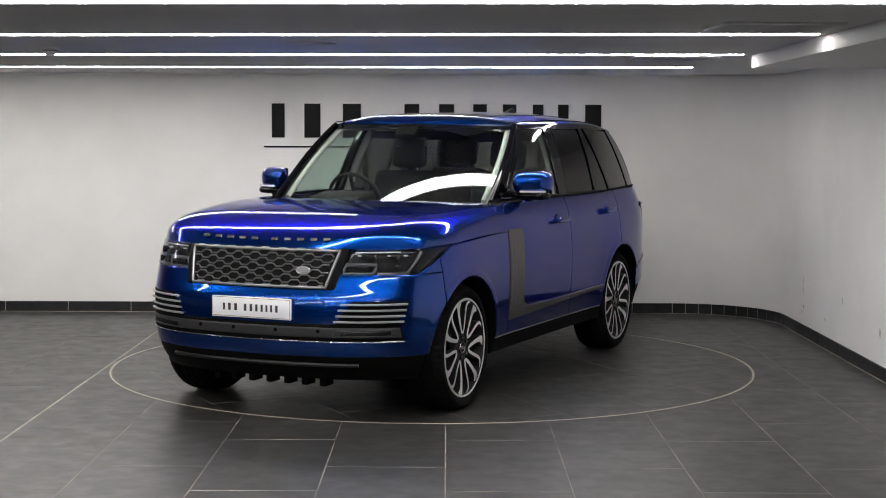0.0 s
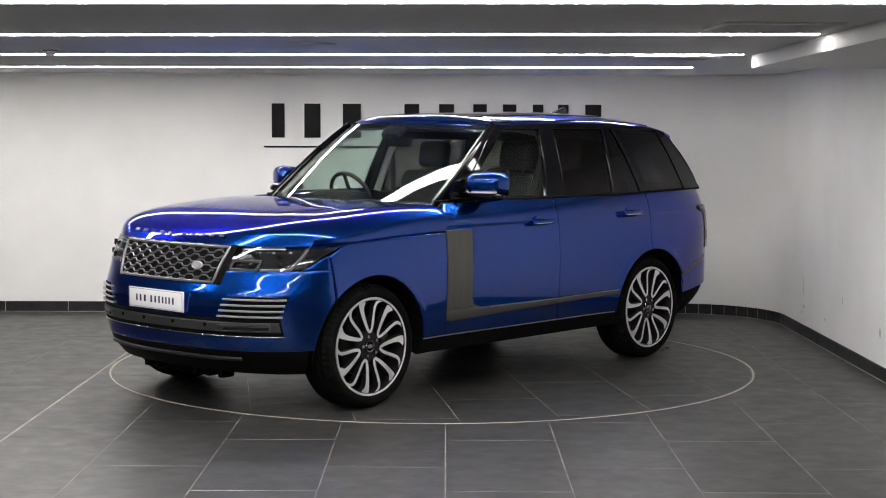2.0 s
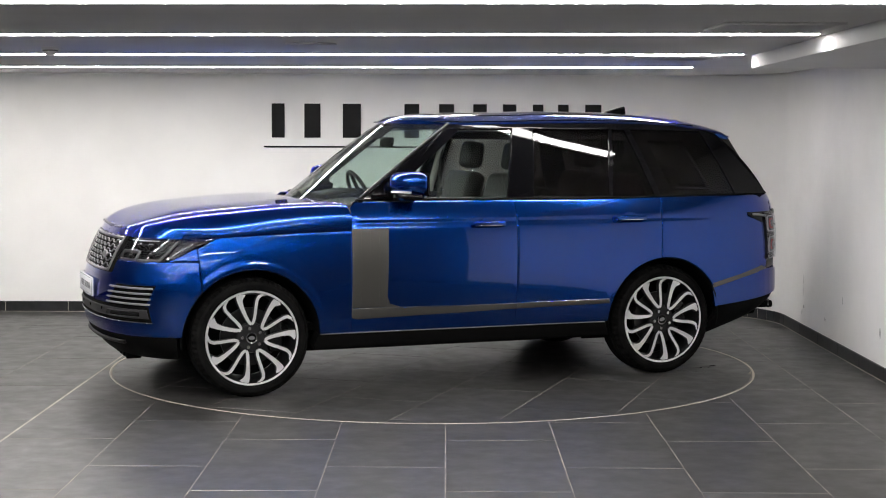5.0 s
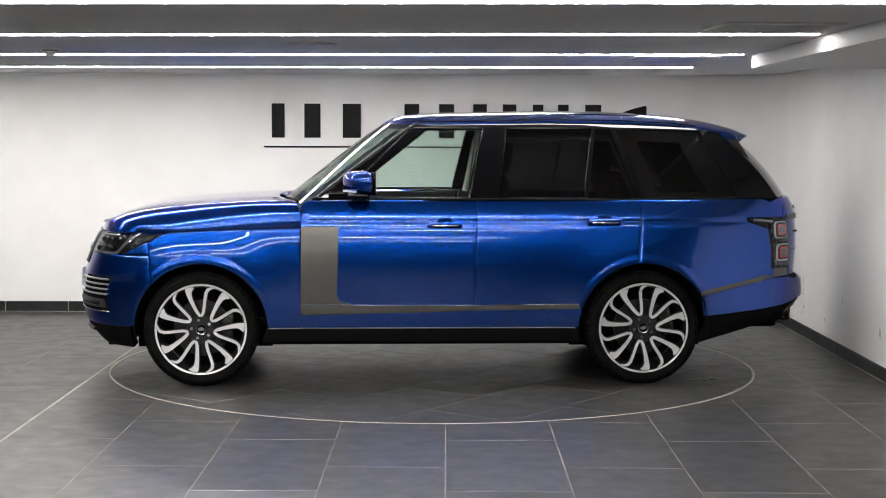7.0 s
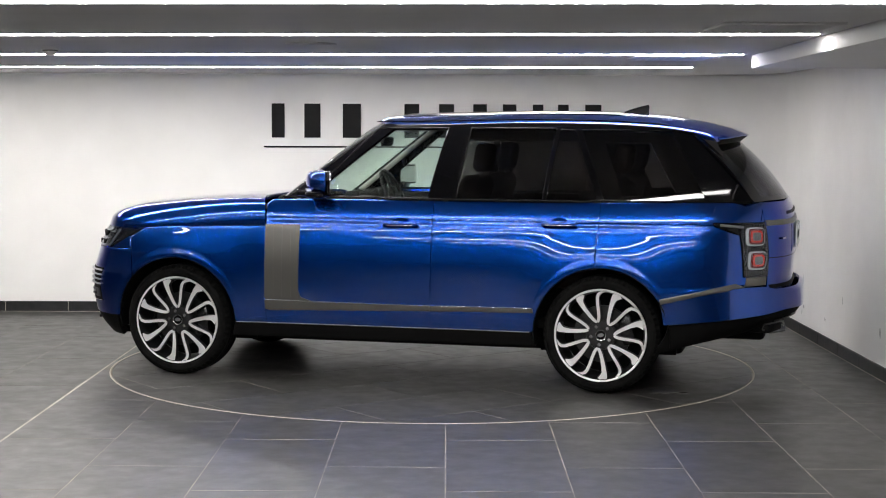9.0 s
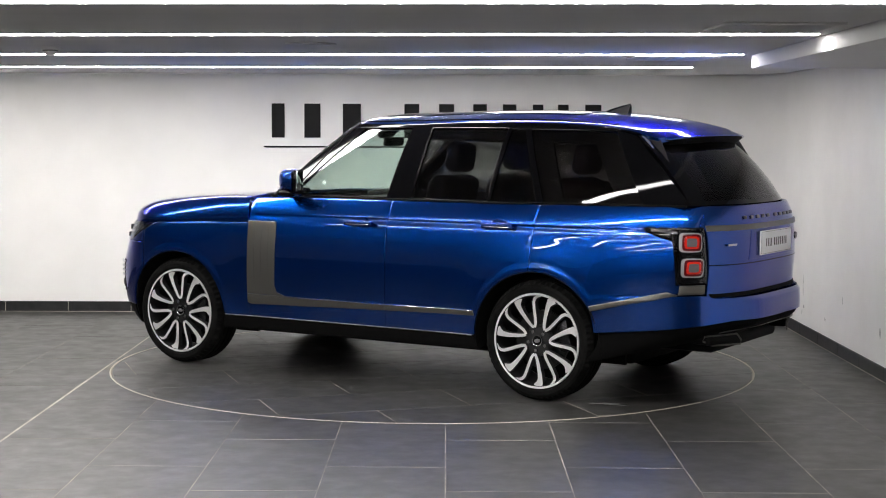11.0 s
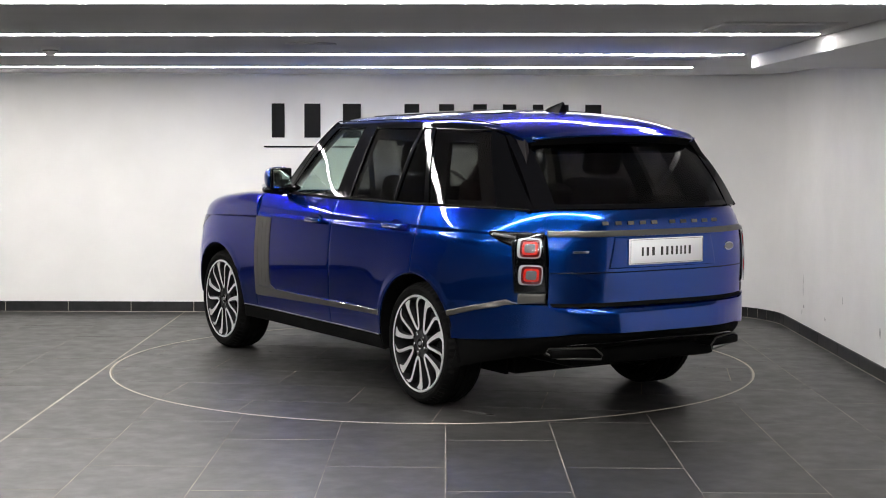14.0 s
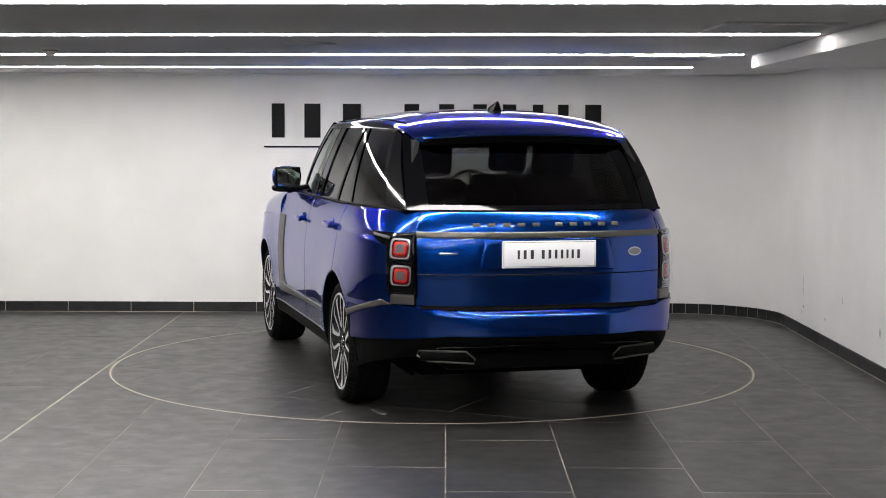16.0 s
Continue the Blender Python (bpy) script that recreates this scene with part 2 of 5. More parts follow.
# ---- the room ----
CEIL_Z, BACK_Y, RIGHT_X, LEFT_X, FRONT_Y = 2.185, 3.12, 3.06, -14.0, -15.0
DISC_R = 2.268
CORNER_R = 0.85
WHITE_END_Y = -4.0   # the unseen right wall is dark from here to the front, to deepen reflections


def wall_line(step=0.1, inset=0.0):
    """The inner face of the back wall, its rounded corner and the right wall, in plan."""
    cx, cy = RIGHT_X - CORNER_R, BACK_Y - CORNER_R
    r = CORNER_R - inset
    pts = [(LEFT_X, BACK_Y - inset), (cx, BACK_Y - inset)]
    for k in range(1, 24):
        a = math.pi / 2 * (1 - k / 24)
        pts.append((cx + r * math.cos(a), cy + r * math.sin(a)))
    return pts + [(RIGHT_X - inset, cy), (RIGHT_X - inset, FRONT_Y)]


def slab(line, out, z0, z1):
    """A wall of some thickness along a plan line (thickness to the left of the way)."""
    verts, faces = [], []
    n = len(line)
    for (x, y), (u, w) in zip(line, out):
        verts += [Vector((x, y, z0)), Vector((x, y, z1)), Vector((u, w, z0)), Vector((u, w, z1))]
    for i in range(n - 1):
        a, b = 4 * i, 4 * i + 4
        faces += [(a, b, b + 1, a + 1), (a + 2, a + 3, b + 3, b + 2), (a, a + 2, b + 2, b), (a + 1, b + 1, b + 3, a + 3)]
    faces += [(0, 1, 3, 2), (4 * n - 4, 4 * n - 2, 4 * n - 1, 4 * n - 3)]
    return verts, faces


def build_room():
    v, f = slab(wall_line()[:-1] + [(RIGHT_X, WHITE_END_Y)], wall_line(inset=-0.2)[:-1] + [(RIGHT_X + 0.2, WHITE_END_Y)], -0.2, CEIL_Z)
    tagged(mesh_object("wall_back_and_right", v, f, WALL, smooth=30), "white painted showroom wall with a rounded corner", "wall", kind="structure")
    # added closing walls out of view; the dark ones hold back bounced light
    for name, size, at in (("wall_left", (0.2, 22.5, CEIL_Z + 0.2), (LEFT_X - 0.1, -6.0, CEIL_Z / 2 - 0.1)),
                           ("wall_behind", (17.4, 0.2, CEIL_Z + 0.2), (-5.4, FRONT_Y - 0.1, CEIL_Z / 2 - 0.1)),
                           ("wall_right_front", (0.2, WHITE_END_Y - FRONT_Y, CEIL_Z + 0.2), (RIGHT_X + 0.1, (WHITE_END_Y + FRONT_Y) / 2, CEIL_Z / 2 - 0.1))):
        bm = box_bm(size, Matrix.Translation(at))
        ob = part(name, bm, WALL if name == "wall_left" else UNSEEN_DARK, None)
        tagged(ob, "plain unseen wall added to close the room", "wall", kind="structure")
    bm = box_bm((17.8, 22.8, 0.15), Matrix.Translation((-5.4, -8.0, CEIL_Z + 0.075)))
    tagged(part("ceiling", bm, CEIL, None), "flat white painted plasterboard ceiling", "ceiling", kind="structure")
    # scuffs on the right wall
    wall = bpy.data.objects["wall_back_and_right"]
    rnd = random.Random(4)
    for y, z, w, h in ((1.63, 0.40, 0.035, 0.17), (1.60, 0.24, 0.05, 0.03), (1.66, 0.19, 0.03, 0.03), (-0.58, 0.31, 0.06, 0.09), (0.40, 0.43, 0.02, 0.05), (0.9, 0.22, 0.03, 0.03)):
        for k in range(3):
            a = pose(RIGHT_X - 0.0004 - 0.0002 * k, y + rnd.uniform(-0.4, 0.4) * w, z + rnd.uniform(-0.3, 0.3) * h, 0, 90, 0) @ pose(0, 0, 0, 0, 0, rnd.uniform(-12, 12)) @ Matrix.Diagonal((h * rnd.uniform(0.2, 0.5), w * rnd.uniform(0.12, 0.3), 1, 1))
            part("scuff", disc_bm(1.0, 0.0004, a, 14), SCUFF, wall, "grey scuff mark")
    # lowered bulkhead along the right wall
    bm = box_bm((0.96, 14.2, 0.085), Matrix.Translation((2.575, -7.93, CEIL_Z - 0.0425)), 0.004)
    bmesh.ops.transform(bm, matrix=Matrix.Translation((2.14, -0.83, 0)) @ Matrix.Rotation(radians(-2.0), 4, "Z") @ Matrix.Translation((-2.14, 0.83, 0)), verts=bm.verts)
    tagged(part("ceiling_bulkhead", bm, CEIL, None), "low white plastered ceiling bulkhead beside the wall", "bulkhead", kind="structure")


def strip_slope(y0):
    """How far each strip leans in plan; those nearer the front lean less."""
    return 0.085 if y0 > -4 else 0.055


def build_strips():
    for y0 in (1.414, -0.75, -2.965, -5.065, -7.2, -9.35, -11.5):
        x0, x1 = -5.4, (2.045 if y0 > 0 else 2.02 if y0 > -2 else 1.965)
        root = new("ceiling_strip_light")
        lean = strip_slope(y0)
        root.location = ((x0 + x1) / 2, y0 - lean * (x0 + x1) / 2, CEIL_Z)
        root.rotation_euler = (0, 0, math.atan(-lean))
        tagged(root, "long recessed white LED strip light in the ceiling", "strip light", "ceiling strip lights")
        length = (x1 - x0) / math.cos(math.atan(lean))
        part("diffuser", box_bm((length, 0.098, 0.006), Matrix.Translation((0, 0, -0.001)), 0.001), LED, root, "glowing white diffuser")
        for s in (-1, 1):
            part("end_cap", box_bm((0.012, 0.098, 0.006), Matrix.Translation((s * (length / 2 + 0.006), 0, -0.001)), 0.001), CEIL, root)


def ring(r0, r1, z0, z1, n=128):
    verts, faces = [], []
    for k in range(n):
        c, s = math.cos(2 * math.pi * k / n), math.sin(2 * math.pi * k / n)
        verts += [(r0 * c, r0 * s, z0), (r0 * c, r0 * s, z1), (r1 * c, r1 * s, z1), (r1 * c, r1 * s, z0)]
    for k in range(n):
        a, b = 4 * k, 4 * ((k + 1) % n)
        for i in range(4):
            j = (i + 1) % 4
            faces.append((a + i, b + i, b + j, a + j))
    return verts, faces


TILE_W, TILE_L, GAP = 0.6, 1.2, 0.0042


def tile_columns(x0, x1, y0, y1, radius, inside):
    """The part of a rectangle inside or outside a circle round the origin, as strips. None where nothing is left."""
    far = max(math.hypot(x, y) for x in (x0, x1) for y in (y0, y1))
    nx, ny = min(max(x0, 0), x1), min(max(y0, 0), y1)
    near = math.hypot(nx, ny)
    if (inside and far <= radius) or (not inside and near >= radius):
        return [[(x0, y0, y1), (x1, y0, y1)]], True
    if (inside and near >= radius) or (not inside and far <= radius):
        return [], False
    strips = {0: [], 1: []}
    cuts = sorted({x0, x1, *[c for c in (-radius + 1e-4, radius - 1e-4) if x0 < c < x1], *np.linspace(x0, x1, 25)})
    for x in cuts:
        h = math.sqrt(max(radius * radius - x * x, 0))
        if inside:
            a, b = max(y0, -h), min(y1, h)
            strips[0].append((x, a, b) if b > a + 1e-4 else None)
        else:
            if h == 0:
                strips[0].append((x, y0, y1) if (y0 + y1) > 0 else None)
                strips[1].append((x, y0, y1) if (y0 + y1) <= 0 else None)
                continue
            a = max(y0, h)
            strips[0].append((x, a, y1) if y1 > a + 1e-4 else None)
            b = min(y1, -h)
            strips[1].append((x, y0, b) if b > y0 + 1e-4 else None)
    out = []
    for k in (0, 1):
        run = []
        for c in strips[k] + [None]:
            if c is None:
                if len(run) > 1:
                    out.append(run)
                run = []
            else:
                run.append(c)
    return out, False


def tile_mesh(runs, depth=0.012):
    verts, faces = [], []
    for run in runs:
        k = len(verts)
        n = len(run)
        for x, a, b in run:
            verts += [(x, a, 0), (x, b, 0), (x, a, -depth), (x, b, -depth)]
        for i in range(n - 1):
            p, q = k + 4 * i, k + 4 * i + 4
            faces += [(p, q, q + 1, p + 1), (p, p + 2, q + 2, q), (p + 1, q + 1, q + 3, p + 3)]
        faces += [(k, k + 1, k + 3, k + 2), (k + 4 * n - 4, k + 4 * n - 2, k + 4 * n - 1, k + 4 * n - 3)]
    return verts, faces


def lay_tiles(parent, x_start, columns, y_from, y_to, radius, inside, offsets, turn):
    whole = None
    cross = 0.0055 if inside else 0.0085
    spin = Matrix.Rotation(turn, 4, "Z")
    for c in columns:
        x0, x1 = x_start + TILE_W * c + GAP / 2, x_start + TILE_W * (c + 1) - GAP / 2
        if c == -5 and not inside:
            x1 -= 0.012
        y = offsets[c % 2]
        while y > y_from:
            y -= TILE_L
        while y < y_to:
            runs, full = tile_columns(x0, x1, y + cross / 2, y + TILE_L - cross / 2, radius, inside)
            if runs:
                if full and whole is not None and not (c == -5 and not inside):
                    ob = new("tile", whole)
                    ob.parent = parent
                    ob.matrix_basis = spin @ Matrix.Translation((x0, y + cross / 2, 0))
                else:
                    ox, oy = (x0, y + cross / 2) if full else (0, 0)
                    runs = [[(a - ox, b - oy, d - oy) for a, b, d in r] for r in runs]
                    v, f = tile_mesh(runs)
                    ob = mesh_object("tile", v, f, SLATE, parent)
                    ob.matrix_basis = spin @ Matrix.Translation((ox, oy, 0))
                    if full and not (c == -5 and not inside):
                        whole = ob.data
            y += TILE_L


def build_floor():
    v, f = ring(DISC_R + 0.006, 22.0, -0.10, -0.0008, 96)
    floor = tagged(mesh_object("floor", v, f, GROUT), "dark grey slate tiled floor with pale joints", "floor", kind="structure")
    lay_tiles(floor, 0.095, range(-24, 6), -15.5, 3.6, DISC_R + 0.014, False, (-2.745, -3.425), -0.0085)
    v, f = ring(DISC_R + 0.0045, DISC_R + 0.0138, -0.05, 0.0014)
    mesh_object("metal_ring", v, f, principled("pale_metal_edge", (0.56, 0.51, 0.42), 0.45, 0.2), floor, "thin pale metal edge round the turntable")
    bm = box_bm((0.013, 18.4, 0.004), pose(-2.311, -6.05, -0.0012, 0, 0, math.degrees(-0.0085)) @ Matrix.Translation((-0.05, 0, 0)))
    part("movement_joint", bm, BEAD, floor, "wide pale sealed joint between the tiles")
    bm = disc_bm(DISC_R + 0.1, 0.05, Matrix.Translation((0, 0, -0.14)), 96)
    part("pit_floor", bm, PLASTIC, floor, "dark turntable pit")


def build_turntable():
    root = new("turntable")
    tagged(root, "round car turntable flush with the floor and tiled in slate", "turntable")
    bm = disc_bm(DISC_R - 0.008, 0.07, Matrix.Translation((0, 0, -0.0358)), 128)
    part("deck", bm, GROUT, root, "round grouted deck")
    v, f = ring(DISC_R - 0.008, DISC_R - 0.002, -0.06, 0.001)
    mesh_object("rim", v, f, principled("turntable_edge", (0.16, 0.15, 0.13), 0.4, 0.6), root, "thin metal rim")
    lay_tiles(root, -2.265, range(-1, 9), -2.5, 2.5, DISC_R - 0.010, True, (0.90, 0.30), -0.691)
    # paint scuffs left by tyres
    for x, y, a, w in ((-1.79, 0.78, 20, 0.100), (1.14, 0.74, 75, 0.030), (-1.81, -0.73, 10, 0.035)):
        rnd = random.Random(int(100 * (x + 5)))
        for k in range(5):
            bm = disc_bm(w * rnd.uniform(0.2, 0.5), 0.0006, pose(x + rnd.uniform(-w, w), y + rnd.uniform(-0.3, 0.3) * w, 0.0006 + 0.0002 * k, 0, 0, a) @ Matrix.Diagonal((1.0, 0.3, 1, 1)), 9)
            part("dust_mark", bm, DUST, root, "pale dusty scuff mark")
    for k in range(3):
        bm = disc_bm(0.03, 0.0008, pose(-1.80, 0.78, 0.0008, 0, 0, 20) @ Matrix.Translation((0.075 * (k - 1), 0.02 * (k % 2), 0)) @ Matrix.Diagonal((1.0, 0.55, 1, 1)), 12)
        part("lifting_slot", bm, PLASTIC, root, "dark lifting slot")
    return root


def build_skirting():
    h, d = 0.094, 0.012
    base = tagged(new("baseboard"), "black slate skirting tiles along the white wall", "skirting", kind="structure")

    def piece(a, b, na, nb):
        (ax, ay), (bx, by) = a, b
        v = []
        for (x, y), n in ((a, na), (b, nb)):
            for q in (0.001, d):
                for z in (-0.004, h):
                    v.append((x - n[0] * q, y - n[1] * q, z))
        f = [(0, 1, 5, 4), (2, 6, 7, 3), (1, 3, 7, 5), (0, 4, 6, 2), (0, 2, 3, 1), (4, 5, 7, 6)]
        mesh_object("tile", v, f, SKIRT, base)
    marks = [LEFT_X + 0.02]
    x = -2.2
    while x > LEFT_X + 0.3:
        marks.append(x)
        x -= 0.577
    x = -2.2 + 0.577
    while x < 2.0:
        marks.append(x)
        x += 0.577
    marks = sorted(marks) + [RIGHT_X - CORNER_R]
    for a, b in zip(marks, marks[1:]):
        piece((a + 0.003, BACK_Y), (b - 0.003, BACK_Y), (0, 1), (0, 1))
    cx, cy = RIGHT_X - CORNER_R, BACK_Y - CORNER_R
    n = 11
    for k in range(n):
        a0, a1 = (math.pi / 2 * (1 - q / n) for q in (k + 0.022, k + 0.978))
        na, nb = (math.cos(a0), math.sin(a0)), (math.cos(a1), math.sin(a1))
        piece((cx + CORNER_R * na[0], cy + CORNER_R * na[1]), (cx + CORNER_R * nb[0], cy + CORNER_R * nb[1]), na, nb)
    v, f = slab(wall_line(inset=d - 0.003), wall_line(inset=0.0005), 0.0, h - 0.004)
    mesh_object("joint_grout", v, f, BEAD, base, "pale joints between the skirting tiles", smooth=30)
    line = wall_line(inset=d + 0.004)
    v, f = tube([(x, y, 0.0) for x, y in line], 0.004, 6)
    mesh_object("sealant_bead", v, f, BEAD, base, "pale sealant line at the floor")
    y = cy
    while y > -14.3:
        piece((RIGHT_X, y - 0.003), (RIGHT_X, y - 0.597), (1, 0), (1, 0))
        y -= 0.6


def build_sign():
    """Raised sign on the back wall: plain bars, one for each character, over a thin rule."""
    root = tagged(new("wall_sign"), "raised black wall lettering with a thin underline, shown as bars", "sign")
    root.location = (0, BACK_Y, 0)
    z0, z1 = 1.605, 1.915
    spans = ((-1.545, -1.29), (-1.265, -0.945), (-0.925, -0.565), (-0.345, -0.05), (-0.03, 0.27), (0.29, 0.56), (0.56, 0.83), (0.85, 1.06), (1.08, 1.29), (1.30, 1.62))
    for a, b in spans:
        w = (b - a) * 0.46
        part("sign_bar", box_bm((w, 0.012, z1 - z0), Matrix.Translation(((a + b) / 2, -0.0065, (z0 + z1) / 2)), 0.002), SIGNM, root)
    part("sign_rule", box_bm((3.17, 0.012, 0.014), Matrix.Translation((0.037, -0.0065, 1.522)), 0.002), SIGNM, root)


def build_ceiling_things():
    # smoke detector
    d = tagged(new("smoke_detector"), "small white round smoke detector on the ceiling", "smoke detector")
    d.location = (-2.37, -1.44, CEIL_Z)
    part("base", disc_bm(0.055, 0.016, Matrix.Translation((0, 0, -0.008)), 28, 0.003), CEIL, d)
    part("sensor_head", disc_bm(0.03, 0.03, Matrix.Translation((0, 0, -0.034)), 24, 0.006, 0.045), CEIL, d)
    part("slot", disc_bm(0.0465, 0.006, Matrix.Translation((0, 0, -0.019)), 24), GREYVENT, d, "dark sensing slot")
    # flush round cover
    c = tagged(new("ceiling_speaker"), "flush white round ceiling speaker cover", "speaker")
    c.location = (-0.714, -2.03, CEIL_Z)
    part("frame", disc_bm(0.15, 0.008, Matrix.Translation((0, 0, -0.004)), 48, 0.002), CEIL, c)
    part("grille", disc_bm(0.125, 0.004, Matrix.Translation((0, 0, -0.009)), 48, 0.001), CEIL, c)
    # air diffusers
    for x, y in ((1.60, -3.74), (1.62, -0.49)):
        g = tagged(new("ceiling_vent"), "square white slatted air vent in the ceiling", "air vent", "ceiling vents")
        g.location = (x, y, CEIL_Z)
        for sx, sy, w, l in ((0, 1, 0.56, 0.035), (0, -1, 0.56, 0.035), (1, 0, 0.035, 0.49), (-1, 0, 0.035, 0.49)):
            part("frame", box_bm((w, l, 0.012), Matrix.Translation((sx * 0.2625, sy * 0.2625, -0.006)), 0.003), CEIL, g)
        part("backing", box_bm((0.49, 0.49, 0.003), Matrix.Translation((0, 0, -0.0018))), GREYVENT, g, "dark duct opening")
        for k in range(13):
            part("slat", box_bm((0.016, 0.49, 0.003), pose(-0.228 + 0.038 * k, 0, -0.010, 0, 40, 0)), CEIL, g)


build_room()
build_strips()
build_floor()
turntable = build_turntable()
build_skirting()
build_sign()
build_ceiling_things()

# ---- the car ----
# Car space: x to the front, y to its near side, z up; wheel centres at x = +-1.461.
AXLE, HUB_Z, ARCH_R = 1.461, 0.375, 0.438
W_LOW = table([0.20, 0.30, 0.384, 0.47, 0.60, 0.72, 0.80, 0.90, 1.00, 1.06, 1.10, 1.15, 1.20, 1.24],
              [0.90, 0.94, 0.957, 0.970, 0.981, 0.9855, 0.986, 0.982, 0.973, 0.965, 0.956, 0.940, 0.918, 0.897])
X_FRONT = table([0.20, 0.27, 0.34, 0.42, 0.50, 0.62, 0.72, 0.79, 0.86, 0.95, 1.01, 1.04],
                [2.16, 2.23, 2.29, 2.325, 2.335, 2.335, 2.325, 2.30, 2.275, 2.235, 2.20, 2.175])
X_REAR = table([0.20, 0.30, 0.40, 0.47, 0.56, 0.64, 0.668, 0.680, 0.692, 0.90, 1.10, 1.18, 1.25],
               [-2.50, -2.58, -2.66, -2.69, -2.698, -2.694, -2.688, -2.670, -2.632, -2.645, -2.635, -2.62, -2.59])
XS_F, XS_R, N_R = 1.15, -1.45, 3.4
A_F, B_F = 5.0, 2.35      # how square the nose is in plan, lengthways and across


def flare(x, z):
    """A broad soft swelling over each wheel arch, with a slim lip at its edge."""
    out = 0.0
    for xa in (AXLE, -AXLE):
        d = max(math.hypot(x - xa, z - HUB_Z) - ARCH_R, 0)
        out += 0.011 * math.exp(-(d / 0.17) ** 2) + 0.004 * math.exp(-(d / 0.045) ** 4)
    return out


def front_skin(u, z):
    a = u * math.pi / 2
    c, s = abs(math.cos(a)), abs(math.sin(a))
    r = (c ** B_F + s ** B_F) ** (-1 / B_F)
    x = XS_F + (X_FRONT(z) - XS_F) * (r * c) ** (B_F / A_F)
    return (x, math.copysign(W_LOW(z) * r * s + flare(x, z) * s, u), z)


def rear_skin(u, z):
    a = u * math.pi / 2
    c, s = abs(math.cos(a)), abs(math.sin(a))
    r = (c ** N_R + s ** N_R) ** (-1 / N_R)
    x = XS_R + (X_REAR(z) - XS_R) * r * c
    return (x, math.copysign(W_LOW(z) * r * s + flare(x, z) * s, u), z)


def u_front(z, y=None, x=None):
    if x is None:
        q = min(abs(y) / W_LOW(z), 0.9999)
    else:
        p = min(max((x - XS_F) / (X_FRONT(z) - XS_F), 1e-4), 0.9999)
        q = (1 - p ** A_F) ** (1 / B_F)
    return math.copysign(math.atan2(q, (1 - q ** B_F) ** (1 / B_F)) * 2 / math.pi, 1 if y is None else y)


def u_rear(z, y=None, x=None):
    w, n = W_LOW(z), N_R
    if x is None:
        q = min(abs(y) / w, 0.9999)
        p = (1 - q ** n) ** (1 / n)
    else:
        p = min(max((x - XS_R) / (X_REAR(z) - XS_R), 1e-4), 0.9999)
        q = (1 - p ** n) ** (1 / n)
    return math.copysign(math.atan2(q, p) * 2 / math.pi, 1 if y is None else y)


def side_skin(x, z):
    w = W_LOW(z)
    if x > XS_F:
        p, n = (x - XS_F) / (X_FRONT(z) - XS_F), 0
    elif x < XS_R:
        p, n = (x - XS_R) / (X_REAR(z) - XS_R), N_R
    else:
        p, n = 0, 4
    crease = -0.006 * math.exp(-((z - 1.085) / 0.012) ** 2)
    p, a, b = min(p, 0.9999), n or A_F, n or B_F
    return (x, w * max(1 - p ** a, 0) ** (1 / b) + flare(x, z) + crease, z)


# greenhouse
W_UP = table([1.20, 1.24, 1.30, 1.36, 1.45, 1.55, 1.65, 1.70, 1.745], [0.905, 0.895, 0.8785, 0.8610, 0.8320, 0.7950, 0.7515, 0.7265, 0.7000])
WS_X = table([1.16, 1.205, 1.39, 1.58, 1.70, 1.76], [1.03, 0.972, 0.735, 0.487, 0.318, 0.225])
RG_X = table([1.22, 1.26, 1.36, 1.45, 1.55, 1.62, 1.68], [-2.605, -2.58, -2.512, -2.437, -2.338, -2.258, -2.185])


def w_up(x, z):
    return W_UP(z) * (1 - 0.15 * max(0.0, (-x - 1.1) / 1.3) ** 2 - 0.10 * max(0.0, (x + 0.1) / 0.8) ** 1.3)


def screen_skin(v, z):
    return (WS_X(z) - 0.02 - 0.23 * abs(v) ** 2.0, v * w_up(WS_X(z) - 0.25, z), z)


def rear_glass_skin(v, z):
    x = RG_X(z) + 0.20 * abs(v) ** 2.4
    return (x, v * w_up(x, z), z)


def upper_skin(x, z):
    return (x, w_up(x, z), z)


ROOF_Z = table([-2.30, -2.20, -2.086, -1.846, -1.525, -1.245, -0.84, -0.44, -0.08, 0.104, 0.205, 0.27],
               [1.682, 1.712, 1.742, 1.783, 1.807, 1.815, 1.817, 1.808, 1.799, 1.786, 1.765, 1.738])


def roof_half(x):
    return 0.700 - 0.055 * max(0.0, (-x - 1.1) / 1.2) ** 2


def roof_skin(x, v):
    drop = 0.075 - 0.03 * max(0.0, (x + 0.1) / 0.35)
    return (x, v * roof_half(x), ROOF_Z(x) - drop * abs(v) ** 2.6)


BONNET_Z = table([0.80, 1.06, 1.30, 1.59, 1.80, 2.00, 2.105, 2.16, 2.205], [1.222, 1.221, 1.211, 1.190, 1.167, 1.121, 1.082, 1.050, 1.016])
EDGE_Z = table([0.80, 1.10, 1.40, 1.70, 1.84, 2.00, 2.21], [1.043, 1.036, 1.026, 1.0135, 1.0105, 1.009, 1.008])


def outline_y(x, z=1.035):
    p = min(max((x - XS_F) / (2.205 - XS_F), 0), 1)
    return W_LOW(z) * max(1 - p ** A_F, 0) ** (1 / B_F)


